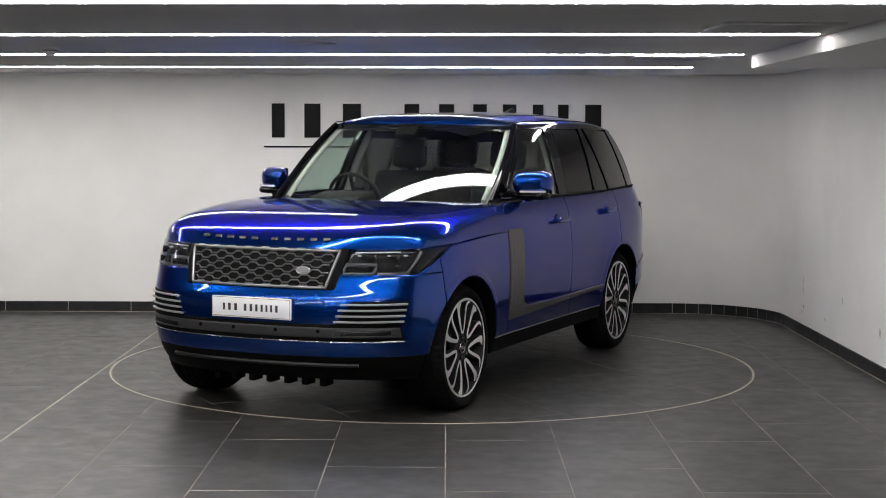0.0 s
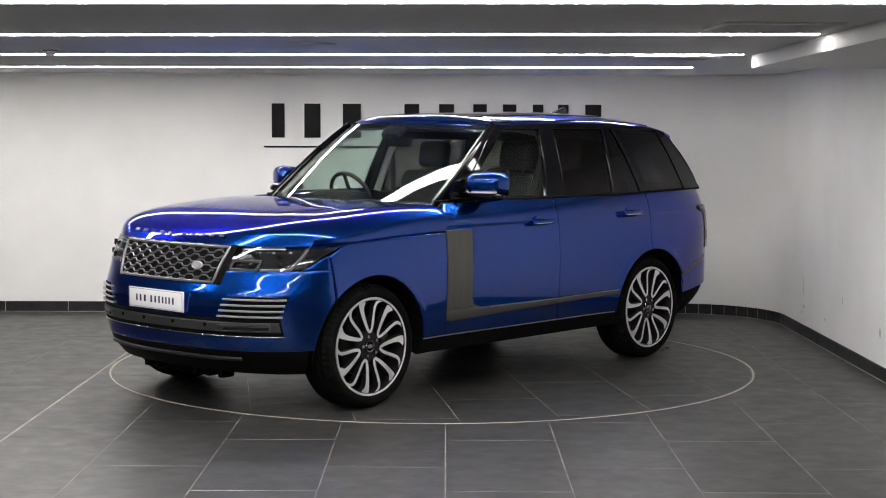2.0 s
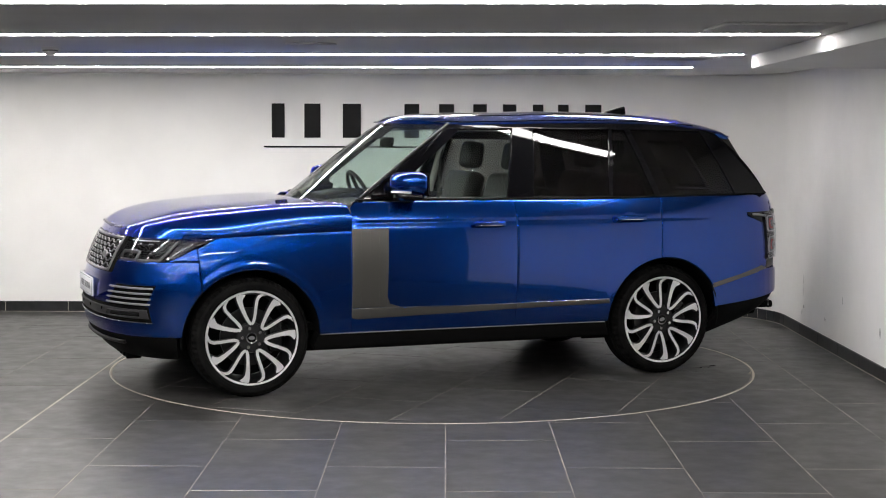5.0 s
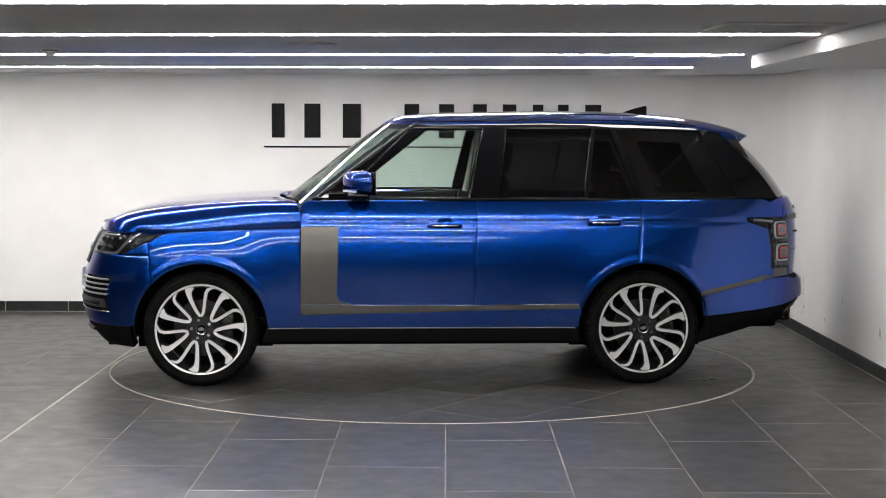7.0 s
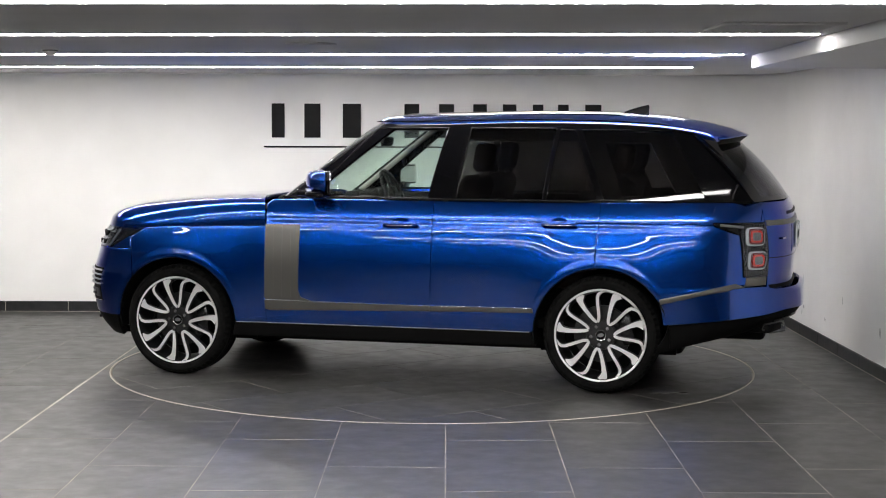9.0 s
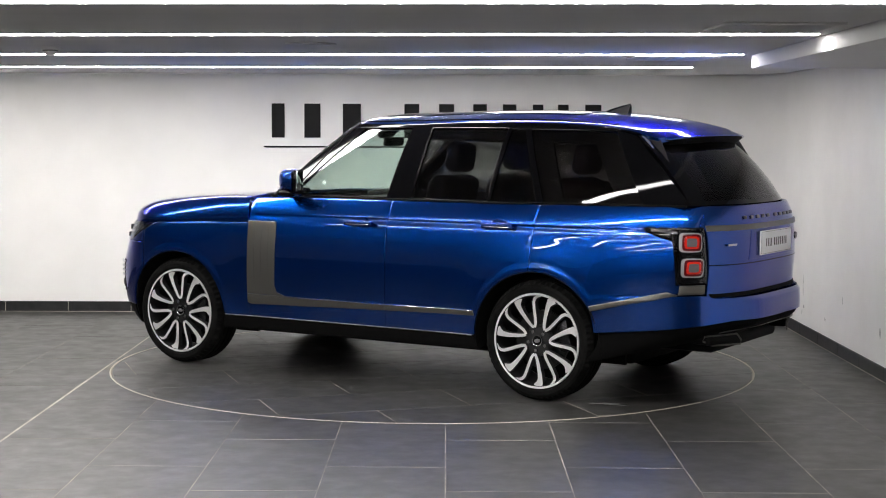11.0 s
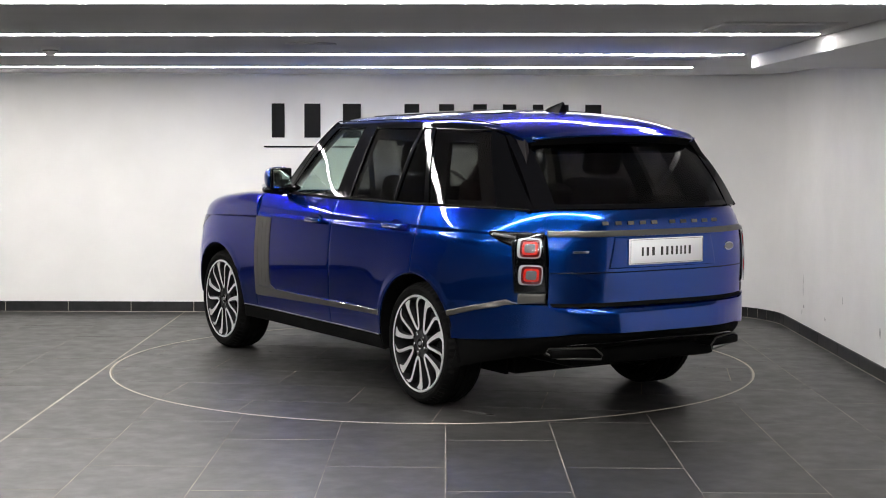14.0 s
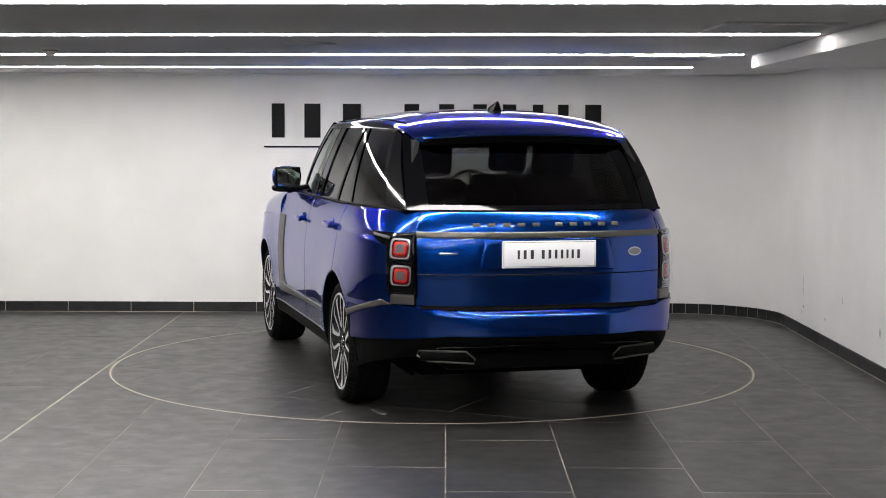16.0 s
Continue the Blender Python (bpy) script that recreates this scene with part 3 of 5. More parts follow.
def bonnet_point(v, s):
    """v: across, -1 to 1; s: 0 at the windscreen, 1 at the nose."""
    half = W_LOW(1.035)
    y = v * half * (1 - 0.006 * s)
    back = 0.985 - 0.175 * abs(v) ** 2.4
    q = min(abs(y) / half, 1.0)
    front = XS_F + (2.205 - XS_F) * max(1 - q ** B_F, 0) ** (1 / A_F)
    x = back + (front - back) * s
    r = min(abs(y) / max(min(outline_y(x), half * (1 - 0.006 * s)), 1e-6), 1.0)
    lo = EDGE_Z(x)
    t = max(0.0, min(1.0, (1.75 - x) / 0.95))
    z = lo + (max(BONNET_Z(x), lo + 0.001) - lo) * max(1 - r ** (12 + 12 * t * t * (3 - 2 * t)), 0) ** (0.58 - 0.20 * t)
    b = (abs(y) - 0.60) / 0.05
    z += 0.007 / (1 + math.exp(max(min(b, 30), -30))) * min(1, max(0, (2.12 - x) / 0.3))
    return (x, y, z)


def arc(xa, r, a0, a1, n=14):
    return [(xa + r * math.cos(radians(a0 + (a1 - a0) * k / n)), HUB_Z + r * math.sin(radians(a0 + (a1 - a0) * k / n))) for k in range(n + 1)]


def panel(name, bot, top, nu, nv, proj, mat, parent, label="", off=0.0, thick=0.02, edge=0.0025, side=1):
    v, f = patch(bot, top, nu, nv, proj, off, thick, edge, side)
    return mesh_object(name, v, f, mat, parent, label, smooth=50, weighted=True)


def tube_part(name, points, r, mat, parent, label="", sides=8, closed=False, flat=1.0):
    v, f = tube(points, r, sides, closed, flat)
    return mesh_object(name, v, f, mat, parent, label, smooth=60)


def lift(p, n, d):
    return (p[0] + n[0] * d, p[1] + n[1] * d, p[2] + n[2] * d)


def lathe(profile, n, m=None, bumps=None):
    """Turn a profile of (radius, y) about the y axis."""
    verts, faces = [], []
    k = len(profile)
    for i in range(n):
        a = 2 * math.pi * i / n
        for j, (r, y) in enumerate(profile):
            q = r - (bumps[j] if bumps and i % 2 else 0)
            verts.append(Vector((q * math.cos(a), y, q * math.sin(a))))
    for i in range(n):
        for j in range(k - 1):
            a, b = i * k + j, (i + 1) % n * k + j
            faces.append((a, b, b + 1, a + 1))
    if m is not None:
        verts = [m @ v for v in verts]
    return verts, faces


def spoke(line, widths, y_top, y_low):
    """A bar in the wheel's plane along polar points (radius, degrees): bright top, dark flanks."""
    pts = [Vector((-r * math.cos(radians(a)), r * math.sin(radians(a)))) for r, a in line]
    verts, faces, idx = [], [], []
    n = len(pts)
    for i, p in enumerate(pts):
        d = (pts[min(i + 1, n - 1)] - pts[max(i - 1, 0)]).normalized()
        s = Vector((-d.y, d.x))
        w = widths[i] / 2
        yt = y_top - 0.012 * (1 - p.length / 0.28)
        for q, y in ((-w * 1.25, y_low), (-w, yt), (w, yt), (w * 1.25, y_low)):
            verts.append(Vector((p.x + s.x * q, y, p.y + s.y * q)))
    for i in range(n - 1):
        a, b = 4 * i, 4 * i + 4
        for k in range(4):
            faces.append((a + k, b + k, b + (k + 1) % 4, a + (k + 1) % 4))
            idx.append(0 if k == 1 else 1)
    faces += [(0, 1, 2, 3), (4 * n - 4, 4 * n - 3, 4 * n - 2, 4 * n - 1)]
    idx += [1, 1]
    return verts, faces, idx


def build_wheel(parent):
    """The near front wheel, its outer face at y = 0.97."""
    w = new("wheel")
    w.parent = parent
    # tyre
    y1, y0 = 0.965, 0.705
    prof = [(0.292, y1 - 0.030), (0.299, y1 - 0.012), (0.315, y1), (0.338, y1 + 0.001), (0.355, y1 - 0.008), (0.366, y1 - 0.020), (0.372, y1 - 0.034)]
    tread = []
    for k in range(4):
        a = y1 - 0.050 - k * 0.045
        tread += [(0.378, a + 0.004), (0.379, a - 0.026), (0.369, a - 0.029), (0.369, a - 0.037)]
    prof += tread + [(0.372, y0 + 0.030), (0.356, y0 + 0.006), (0.325, y0), (0.292, y0 + 0.03)]
    bumps = [0, 0, 0, 0, 0.002, 0.009, 0.009] + [0.002, 0.002, 0, 0] * 4 + [0.006, 0, 0, 0]
    v, f = lathe(prof, 120, None, bumps)
    mesh_object("tyre", v, f, RUBBER, w, "black road tyre", smooth=20)
    v, f = lathe([(0.290, y1 - 0.03), (0.3005, y1 - 0.010), (0.298, y1 - 0.004), (0.286, y1 - 0.006), (0.283, y1 - 0.018), (0.276, y1 - 0.045), (0.268, y1 - 0.10), (0.268, y0 + 0.04), (0.292, y0 + 0.02)], 72)
    mesh_object("rim", v, f, [SILVER, DARKALLOY], w, "polished alloy rim edge", smooth=40, indices=[0 if k % 8 < 3 else 1 for k in range(72 * 8)])
    yt = y1 - 0.014
    all_v, all_f, all_i = [], [], []
    for k in range(7):
        base = 90 + k * 360 / 7
        thin = [(0.288, base - 19), (0.279, base - 14.0), (0.265, base - 10.2), (0.244, base - 8.2), (0.20, base - 7.8), (0.15, base - 8.2), (0.115, base - 7.8), (0.095, base - 4.5), (0.088, base + 1)]
        thick = [(0.088, base + 1), (0.095, base + 7), (0.113, base + 12), (0.15, base + 16), (0.20, base + 18.2), (0.24, base + 18.4), (0.263, base + 17.4), (0.290, base + 14.0)]
        for line, wd in ((thin, [0.012, 0.017, 0.020, 0.020, 0.0195, 0.019, 0.019, 0.018, 0.018]), (thick, [0.018, 0.019, 0.021, 0.023, 0.027, 0.033, 0.046, 0.062])):
            v, f, ix = spoke(line, wd, yt, yt - 0.038)
            n = len(all_v)
            all_v += v
            all_f += [tuple(q + n for q in g) for g in f]
            all_i += ix
    mesh_object("spokes", all_v, all_f, [SILVER, DARKALLOY], w, "seven machined split alloy spokes", indices=all_i)
    part("hub", disc_bm(0.102, 0.03, Matrix.Translation((0, yt - 0.034, 0)) @ Matrix.Rotation(radians(-90), 4, "X"), 40, 0.006, 0.092), DARKALLOY, w, "dark grey wheel hub")
    cap = part("centre_cap", disc_bm(0.034, 0.014, Matrix.Translation((0, yt - 0.016, 0)) @ Matrix.Rotation(radians(-90), 4, "X"), 32, 0.004), BLACK, w, "black centre cap")
    v, f = lathe([(0.030, yt - 0.008), (0.034, yt - 0.006), (0.036, yt - 0.010), (0.030, yt - 0.012)], 32)
    mesh_object("cap_ring", v, f, CHROME, cap, "bright ring")
    part("cap_badge", disc_bm(0.017, 0.003, Matrix.Translation((0, yt - 0.008, 0)) @ pose(0, 0, 0, -90, 0, 0) @ Matrix.Diagonal((1.2, 0.7, 1, 1)), 24), LAMPGREY, cap)
    for k in range(5):
        a = radians(76 + 72 * k)
        part("wheel_nut", disc_bm(0.0115, 0.022, Matrix.Translation((0.062 * math.cos(a), yt - 0.012, 0.062 * math.sin(a))) @ Matrix.Rotation(radians(-90), 4, "X"), 6, 0.002), CHROME, w)
    part("brake_disc", disc_bm(0.185, 0.026, Matrix.Translation((0, 0.86, 0)) @ Matrix.Rotation(radians(-90), 4, "X"), 48), DISC, w, "steel brake disc")
    part("brake_caliper", box_bm((0.09, 0.09, 0.20), Matrix.Translation((-0.165, 0.865, 0.0)), 0.02), LAMPDARK, w, "dark brake caliper")
    part("inner_barrel", disc_bm(0.262, 0.01, Matrix.Translation((0, 0.75, 0)) @ Matrix.Rotation(radians(-90), 4, "X"), 40), PLASTIC, w)
    return w


def build_wheels(car):
    first = build_wheel(car)
    first.matrix_basis = Matrix.Translation((AXLE, 0, HUB_Z + 0.003))
    for x, s, spin in ((-AXLE, 1, 13.7), (AXLE, -1, 10), (-AXLE, -1, 40)):
        m = Matrix.Translation((x, 0, HUB_Z + 0.003)) @ (Matrix.Rotation(math.pi, 4, "Z") if s < 0 else Matrix.Identity(4)) @ Matrix.Rotation(radians(spin), 4, "Y")
        copy_thing(first, m)


def handle(parent, x, z, s):
    y = side_skin(x, z)[1]
    h = part("handle", box_bm((0.225, 0.024, 0.036), Matrix.Translation((x, s * (y + 0.034), z)), 0.010, 3), PAINT, parent, "blue door handle with a bright edge")
    part("handle_cup", disc_bm(0.060, 0.006, Matrix.Translation((x, s * (y + 0.001), z)) @ pose(0, 0, 0, -90, 0, 0) @ Matrix.Diagonal((1.0, 0.72, 1, 1)), 28, 0.002), PAINT, h, "recessed cup")
    for dx in (-0.085, 0.085):
        part("handle_foot", box_bm((0.026, 0.034, 0.022), Matrix.Translation((x + dx, s * (y + 0.014), z)), 0.004), PAINT, h)
    part("handle_strip", box_bm((0.17, 0.004, 0.006), Matrix.Translation((x, s * (y + 0.0455), z - 0.007)), 0.001), CHROME, h, "bright strip")


def build_sides(car):
    gap = 0.0016
    door0, door1, belt = 0.808, -0.335, 1.222
    for s in (1, -1):
        # front wing
        bot = arc(AXLE, ARCH_R, 44, 178) + [(1.00, 0.385), (door0 + gap, 0.385)]
        top = [(1.802, 0.944), (1.705, 0.998)] + [(x, EDGE_Z(x) - 0.0025) for x in (1.66, 1.50, 1.30, 1.10, 0.95, door0 + gap)]
        panel("front_wing", bot, top, 72, 30, side_skin, PAINT, car, "", side=s)
        # front door
        d1 = panel("front_door", [(door0 - gap, 0.385), (0.2, 0.385), (door1 + gap, 0.385)], [(door0 - gap, 1.19), (0.77, belt - 0.004), (0.4, belt), (0.2, belt), (door1 - 0.012, belt)], 36, 70, side_skin, PAINT, car, "blue metallic front door", side=s)
        handle(d1, -0.135, 1.068, s)
        # rear door
        rbot = [(door1 - gap, 0.385), (-1.02, 0.385)] + arc(-AXLE, ARCH_R, 2, 84.5, 12)
        rtop = [(door1 - 0.012 - 2 * gap, belt), (-0.8, belt), (-1.1, belt), (-1.4476, belt + 0.004)]
        d2 = panel("rear_door", rbot, rtop, 60, 60, side_skin, PAINT, car, "blue metallic rear door", side=s)
        handle(d2, -1.19, 1.088, s)
        # rear quarter
        panel("rear_quarter_panel", arc(-AXLE, ARCH_R, 84.9, 148, 14) + [(-2.10, 0.664), (-2.36, 0.716)], [(-1.4506, belt + 0.004), (-1.8, belt + 0.008), (-2.1, belt + 0.01), (-2.46, belt + 0.012)], 60, 50, side_skin, PAINT, car, "", side=s)
        # satin vent panel in the door and the strip along the doors
        vent = panel("vent_trim", [(0.812, 0.545), (0.575, 0.545)], [(0.806, 1.052), (0.562, 1.052)], 10, 18, side_skin, SATIN, d1, "satin grey vent panel", off=0.006, thick=0.01, edge=0.002, side=s)
        for k in range(1, 4):
            x = 0.812 - 0.0605 * k
            v, f = patch([(x, 0.56), (x - 0.004, 0.56)], [(x - 0.003, 1.046), (x - 0.007, 1.046)], 1, 14, side_skin, 0.0072, 0.004, 0, s)
            mesh_object("vent_groove", v, f, SATIN, vent)
        panel("vent_fillet", [(0.575, 0.5435), (0.54, 0.5435), (0.49, 0.5430)], [(0.573, 0.610), (0.556, 0.566), (0.49, 0.5455)], 8, 3, side_skin, SATIN, d1, "", off=0.006, thick=0.01, edge=0, side=s)
        panel("lower_trim", [(0.812, 0.482), (0.78, 0.472), (door1 + gap, 0.500)], [(0.812, 0.542), (0.56, 0.542), (door1 + gap, 0.535)], 26, 3, side_skin, SATIN, d1, "satin grey lower strip", off=0.006, thick=0.01, edge=0.002, side=s)
        panel("lower_trim", [(door1 - gap, 0.500), (-1.030, 0.512)], [(door1 - gap, 0.535), (-1.020, 0.545)], 14, 2, side_skin, SATIN, d2, "satin grey lower strip", off=0.006, thick=0.01, edge=0.002, side=s)
        tube_part("strip_edge", [lift(side_skin(x, 0.536 + 0.008 * max(0, -x - 0.3)), (0, 1, 0), 0.008) if s > 0 else (x, -side_skin(x, 0.536)[1] - 0.008, 0.536 + 0.008 * max(0, -x - 0.3)) for x in np.linspace(0.54, -1.02, 20)], 0.0028, CHROME, d1, "thin bright edge", 6)
        # sill
        panel("sill", [(1.06, 0.285), (-1.04, 0.285)], [(1.03, 0.382), (-1.005, 0.382)], 24, 4, side_skin, PLASTIC, car, "black plastic sill", off=-0.004, thick=0.10, side=s)
        tube_part("sill_strip", [(x, s * (side_skin(x, 0.383)[1] + 0.001), 0.384) for x in np.linspace(1.02, -1.0, 24)], 0.0035, LAMPGREY, car, "grey sill strip", 6)
        # wheel housings
        for xa in (AXLE, -AXLE):
            lip = [(xa + (ARCH_R - 0.004) * math.cos(a), 0, HUB_Z + (ARCH_R - 0.004) * math.sin(a)) for a in np.linspace(radians(-8), radians(188), 26)]
            verts, faces = [], []
            for x, _, z in lip:
                yo = side_skin(x, min(max(z, 0.3), 1.0))[1] - 0.006
                verts += [Vector((x, s * yo, z)), Vector((x, s * 0.60, z)), Vector((xa + (x - xa) * 1.04, s * 0.60, HUB_Z + (z - HUB_Z) * 1.04)), Vector((xa + (x - xa) * 1.02, s * (yo - 0.004), HUB_Z + (z - HUB_Z) * 1.02))]
            for i in range(25):
                a, b = 4 * i, 4 * i + 4
                for k in range(4):
                    faces.append((a + k, b + k, b + (k + 1) % 4, a + (k + 1) % 4))
            faces += [(0, 1, 2, 3), (100, 101, 102, 103)]
            mesh_object("wheel_housing", verts, faces, PLASTIC, car, "black wheel arch lining", smooth=40)
            part("housing_wall", box_bm((0.9, 0.02, 0.6), Matrix.Translation((xa, s * 0.60, 0.52))), PLASTIC, car)
        # belt rail
        tube_part("belt_moulding", [(x, s * (upper_skin(x, 1.232)[1] + 0.006), 1.229 + 0.006 * (x < -1.4)) for x in np.linspace(0.74, -2.375, 40)], 0.0075, PLASTIC, car, "black belt moulding", 8)


def pane(name, quad, parent, mat, s, off=-0.004, skin=None, nu=8, nv=8, label=""):
    """quad: bottom rear..: bottom line, top line."""
    ob = panel(name, quad[0], quad[1], nu, nv, skin or upper_skin, mat, parent, label, off, 0.004, 0, s)
    ob.visible_shadow = False
    return ob


def frame_bars(name, corners, s, r, parent, mat, off=0.0):
    pts = []
    for a, b in zip(corners, corners[1:] + corners[:1]):
        for k in range(6):
            x, z = a[0] + (b[0] - a[0]) * k / 6, a[1] + (b[1] - a[1]) * k / 6
            p = upper_skin(x, z)
            pts.append((p[0], s * (p[1] + off), p[2]))
    return tube_part(name, pts, r, mat, parent, "", 6, True)


def build_greenhouse(car):
    # windscreen
    ws = panel("windscreen", [(v, 1.178 + 0.02 * abs(v)) for v in np.linspace(-0.955, 0.955, 9)], [(v, 1.738 - 0.016 * abs(v)) for v in np.linspace(-0.95, 0.95, 9)], 24, 16, screen_skin, CLEAR, car, "clear windscreen with a green tint", off=-0.004, thick=0.004, edge=0)
    ws.visible_shadow = False
    panel("screen_header", [(v, 1.712 - 0.016 * abs(v)) for v in np.linspace(-0.95, 0.95, 9)], [(v, 1.745 - 0.016 * abs(v)) for v in np.linspace(-0.95, 0.95, 9)], 20, 2, screen_skin, BLACK, ws, "black band", off=-0.009, thick=0.004, edge=0)
    for s in (1, -1):
        # black pillars
        tube_part("front_pillar", [(p[0] - 0.006, s * p[1], p[2]) for p in (screen_skin(0.978, z) for z in np.linspace(1.185, 1.718, 16))], 0.021, BLACK, car, "gloss black windscreen pillar", 12)
        xa = lambda z: screen_skin(1.0, z)[0]
        panel("front_pillar", [(xa(1.232) + 0.006, 1.232), (0.545, 1.232)], [(xa(1.722) + 0.004, 1.722), (xa(1.722) - 0.085, 1.716)], 6, 16, upper_skin, BLACK, car, "gloss black pillar with door edge", off=0.002, thick=0.03, edge=0, side=s)
        edge_x = np.linspace(0.03, -2.02, 25)
        panel("door_top_rail", [(x, min(1.694 - 0.010 * max(0.0, -x - 1.2), roof_skin(x, 1)[2] - 0.016)) for x in edge_x], [(x, roof_skin(x, 1)[2] - 0.003) for x in edge_x], 30, 3, upper_skin, BLACK, car, "gloss black window top rail", off=0.0, thick=0.02, edge=0.003, side=s)
        # front door window
        q = [(0.55, 1.236), (0.085, 1.695), (-0.402, 1.697), (-0.300, 1.236)]
        pane("window", ([q[0], q[3]], [q[1], q[2]]), car, CLEAR, s, label="clear front door glass")
        frame_bars("window_seal", q, s, 0.006, car, BLACK)
        panel("centre_pillar", [(-0.300, 1.234), (-0.490, 1.234)], [(-0.402, 1.70), (-0.556, 1.70)], 5, 12, upper_skin, BLACK, car, "gloss black centre pillar", off=0.003, thick=0.03, edge=0, side=s)
        # rear door windows
        q = [(-0.490, 1.236), (-0.556, 1.697), (-1.130, 1.698), (-1.062, 1.238)]
        pane("window", ([q[0], q[3]], [q[1], q[2]]), car, TINT, s, label="dark privacy glass in the rear door")
        frame_bars("window_seal", q, s, 0.006, car, BLACK)
        panel("window_bar", [(-1.062, 1.236), (-1.088, 1.236)], [(-1.130, 1.70), (-1.156, 1.70)], 2, 12, upper_skin, BLACK, car, "slim black divider", off=0.003, thick=0.02, edge=0, side=s)
        q = [(-1.088, 1.238), (-1.156, 1.698), (-1.250, 1.698), (-1.420, 1.238)]
        pane("window", ([q[0], q[3]], [q[1], q[2]]), car, TINT, s, label="dark privacy quarter light")
        panel("rear_pillar", [(-1.420, 1.236), (-1.468, 1.236)], [(-1.250, 1.70), (-1.292, 1.70)], 3, 12, upper_skin, BLACK, car, "gloss black rear door edge", off=0.003, thick=0.02, edge=0, side=s)
        q = [(-1.468, 1.240), (-1.292, 1.697), (-1.87, 1.676), (-2.11, 1.245)]
        pane("window", ([q[0], q[3]], [q[1], q[2]]), car, TINT, s, label="dark privacy side glass")
        # tail pillar: from the side glass round to the rear glass
        panel("tail_pillar", [(-2.11, 1.238), (rear_glass_skin(1.0, 1.238)[0] - 0.01, 1.238)], [(-1.87, 1.69), (rear_glass_skin(1.0, 1.655)[0] + 0.005, 1.655)], 6, 14, upper_skin, BLACK, car, "gloss black tail pillar", off=0.002, thick=0.03, edge=0, side=s)
        panel("tail_pillar", [(0.86, 1.238), (1.0, 1.238)], [(0.88, 1.655), (1.0, 1.655)], 4, 14, rear_glass_skin, BLACK, car, "gloss black tailgate edge", off=0.002, thick=0.03, edge=0, side=s)
    rg = panel("rear_window", [(v, 1.262) for v in np.linspace(-0.865, 0.865, 9)], [(v, 1.652) for v in np.linspace(-0.885, 0.885, 9)], 24, 14, rear_glass_skin, TINT, car, "dark tinted rear window", off=-0.003, thick=0.004, edge=0)
    rg.visible_shadow = False
    # black glass borders; the upper one is widened to stand for the spoiler's shade
    for z0, z1 in ((1.242, 1.268), (1.615, 1.672)):
        panel("window_border", [(v, z0) for v in np.linspace(-0.93, 0.93, 9)], [(v, z1) for v in np.linspace(-0.93, 0.93, 9)], 20, 2, rear_glass_skin, BLACK, rg, "black glass border", off=0.0, thick=0.01, edge=0)
    # roof
    verts, faces = [], []
    nv, nx = 28, 44
    for off in (0.0, -0.03):
        for i in range(nx + 1):
            for j in range(nv + 1):
                v = -1 + 2 * j / nv
                v = math.copysign(1 - (1 - abs(v)) ** 1.5, v)
                x0, x1 = 0.242 - 0.22 * abs(v) ** 2.0, -2.285 + 0.15 * abs(v) ** 2.6
                x = x0 + (x1 - x0) * i / nx
                p = roof_skin(x, v)
                verts.append(Vector((p[0], p[1] * (1 if off == 0 else 0.985), p[2] + off - (0.012 if i in (0, nx) or j in (0, nv) else 0))))
    ni, m = nv + 1, (nv + 1) * (nx + 1)
    for i in range(nx):
        for j in range(nv):
            k = i * ni + j
            faces += [(k, k + 1, k + ni + 1, k + ni), (m + k, m + k + ni, m + k + ni + 1, m + k + 1)]
    rim = [j for j in range(ni)] + [i * ni + nv for i in range(1, nx + 1)] + [nx * ni + j for j in range(nv - 1, -1, -1)] + [i * ni for i in range(nx - 1, 0, -1)]
    faces += [(a, m + a, m + b, b) for a, b in zip(rim, rim[1:] + rim[:1])]
    roof = mesh_object("roof", verts, faces, PAINT, car, "blue metallic roof", smooth=45, weighted=True)
    panel("glass_roof", [(0.0, -0.62), (-1.50, -0.62)], [(0.0, 0.62), (-1.50, 0.62)], 24, 14, roof_skin, SUNROOF, roof, "black panoramic glass roof", off=0.0, thick=0.006, edge=0).location = (0, 0, 0.004)
    for s in (1, -1):
        tube_part("roof_channel", [(x, s * (roof_half(x) * 0.93), roof_skin(x, 0.93)[2] + 0.002) for x in np.linspace(0.12, -1.86, 30)], 0.0035, PLASTIC, roof, "black roof channel", 6)
    # spoiler lip: a tapering blue tip over a black wedge that runs down to the rear glass, deepened to stand for the
    # shade there
    tip, wedge = [[], []], [[], []]
    vs = np.linspace(-0.94, 0.94, 33)
    for v in vs:
        x, y = -2.285 + 0.15 * abs(v) ** 2.6, roof_skin(-2.28, v)[1]
        z = roof_skin(x, v)[2] - 0.008
        thin = 1 - 0.75 * max(0.0, (abs(v) - 0.80) / 0.14) ** 2
        tip[0] += [Vector(q) for q in ((x + 0.06, y, roof_skin(x + 0.06, v)[2] - 0.004), (x - 0.012, y, z - 0.004), (x - 0.034 * thin, y, z - 0.014), (x - 0.030 * thin, y, z - 0.022), (x + 0.06, y, z - 0.024))]
        wedge[0] += [Vector(q) for q in ((x - 0.022 * thin, y * 0.995, z - 0.0225), (x + 0.035, y * 0.985, z - 0.070), (x + 0.13, y * 0.98, z - 0.085), (x + 0.13, y * 0.98, z - 0.02))]
    for (verts, faces), n in ((tip, 5), (wedge, 4)):
        for i in range(len(vs) - 1):
            faces += [(i * n + k, i * n + n + k, i * n + n + (k + 1) % n, i * n + (k + 1) % n) for k in range(n)]
        faces += [tuple(range(n)), tuple((len(vs) - 1) * n + k for k in range(n))]
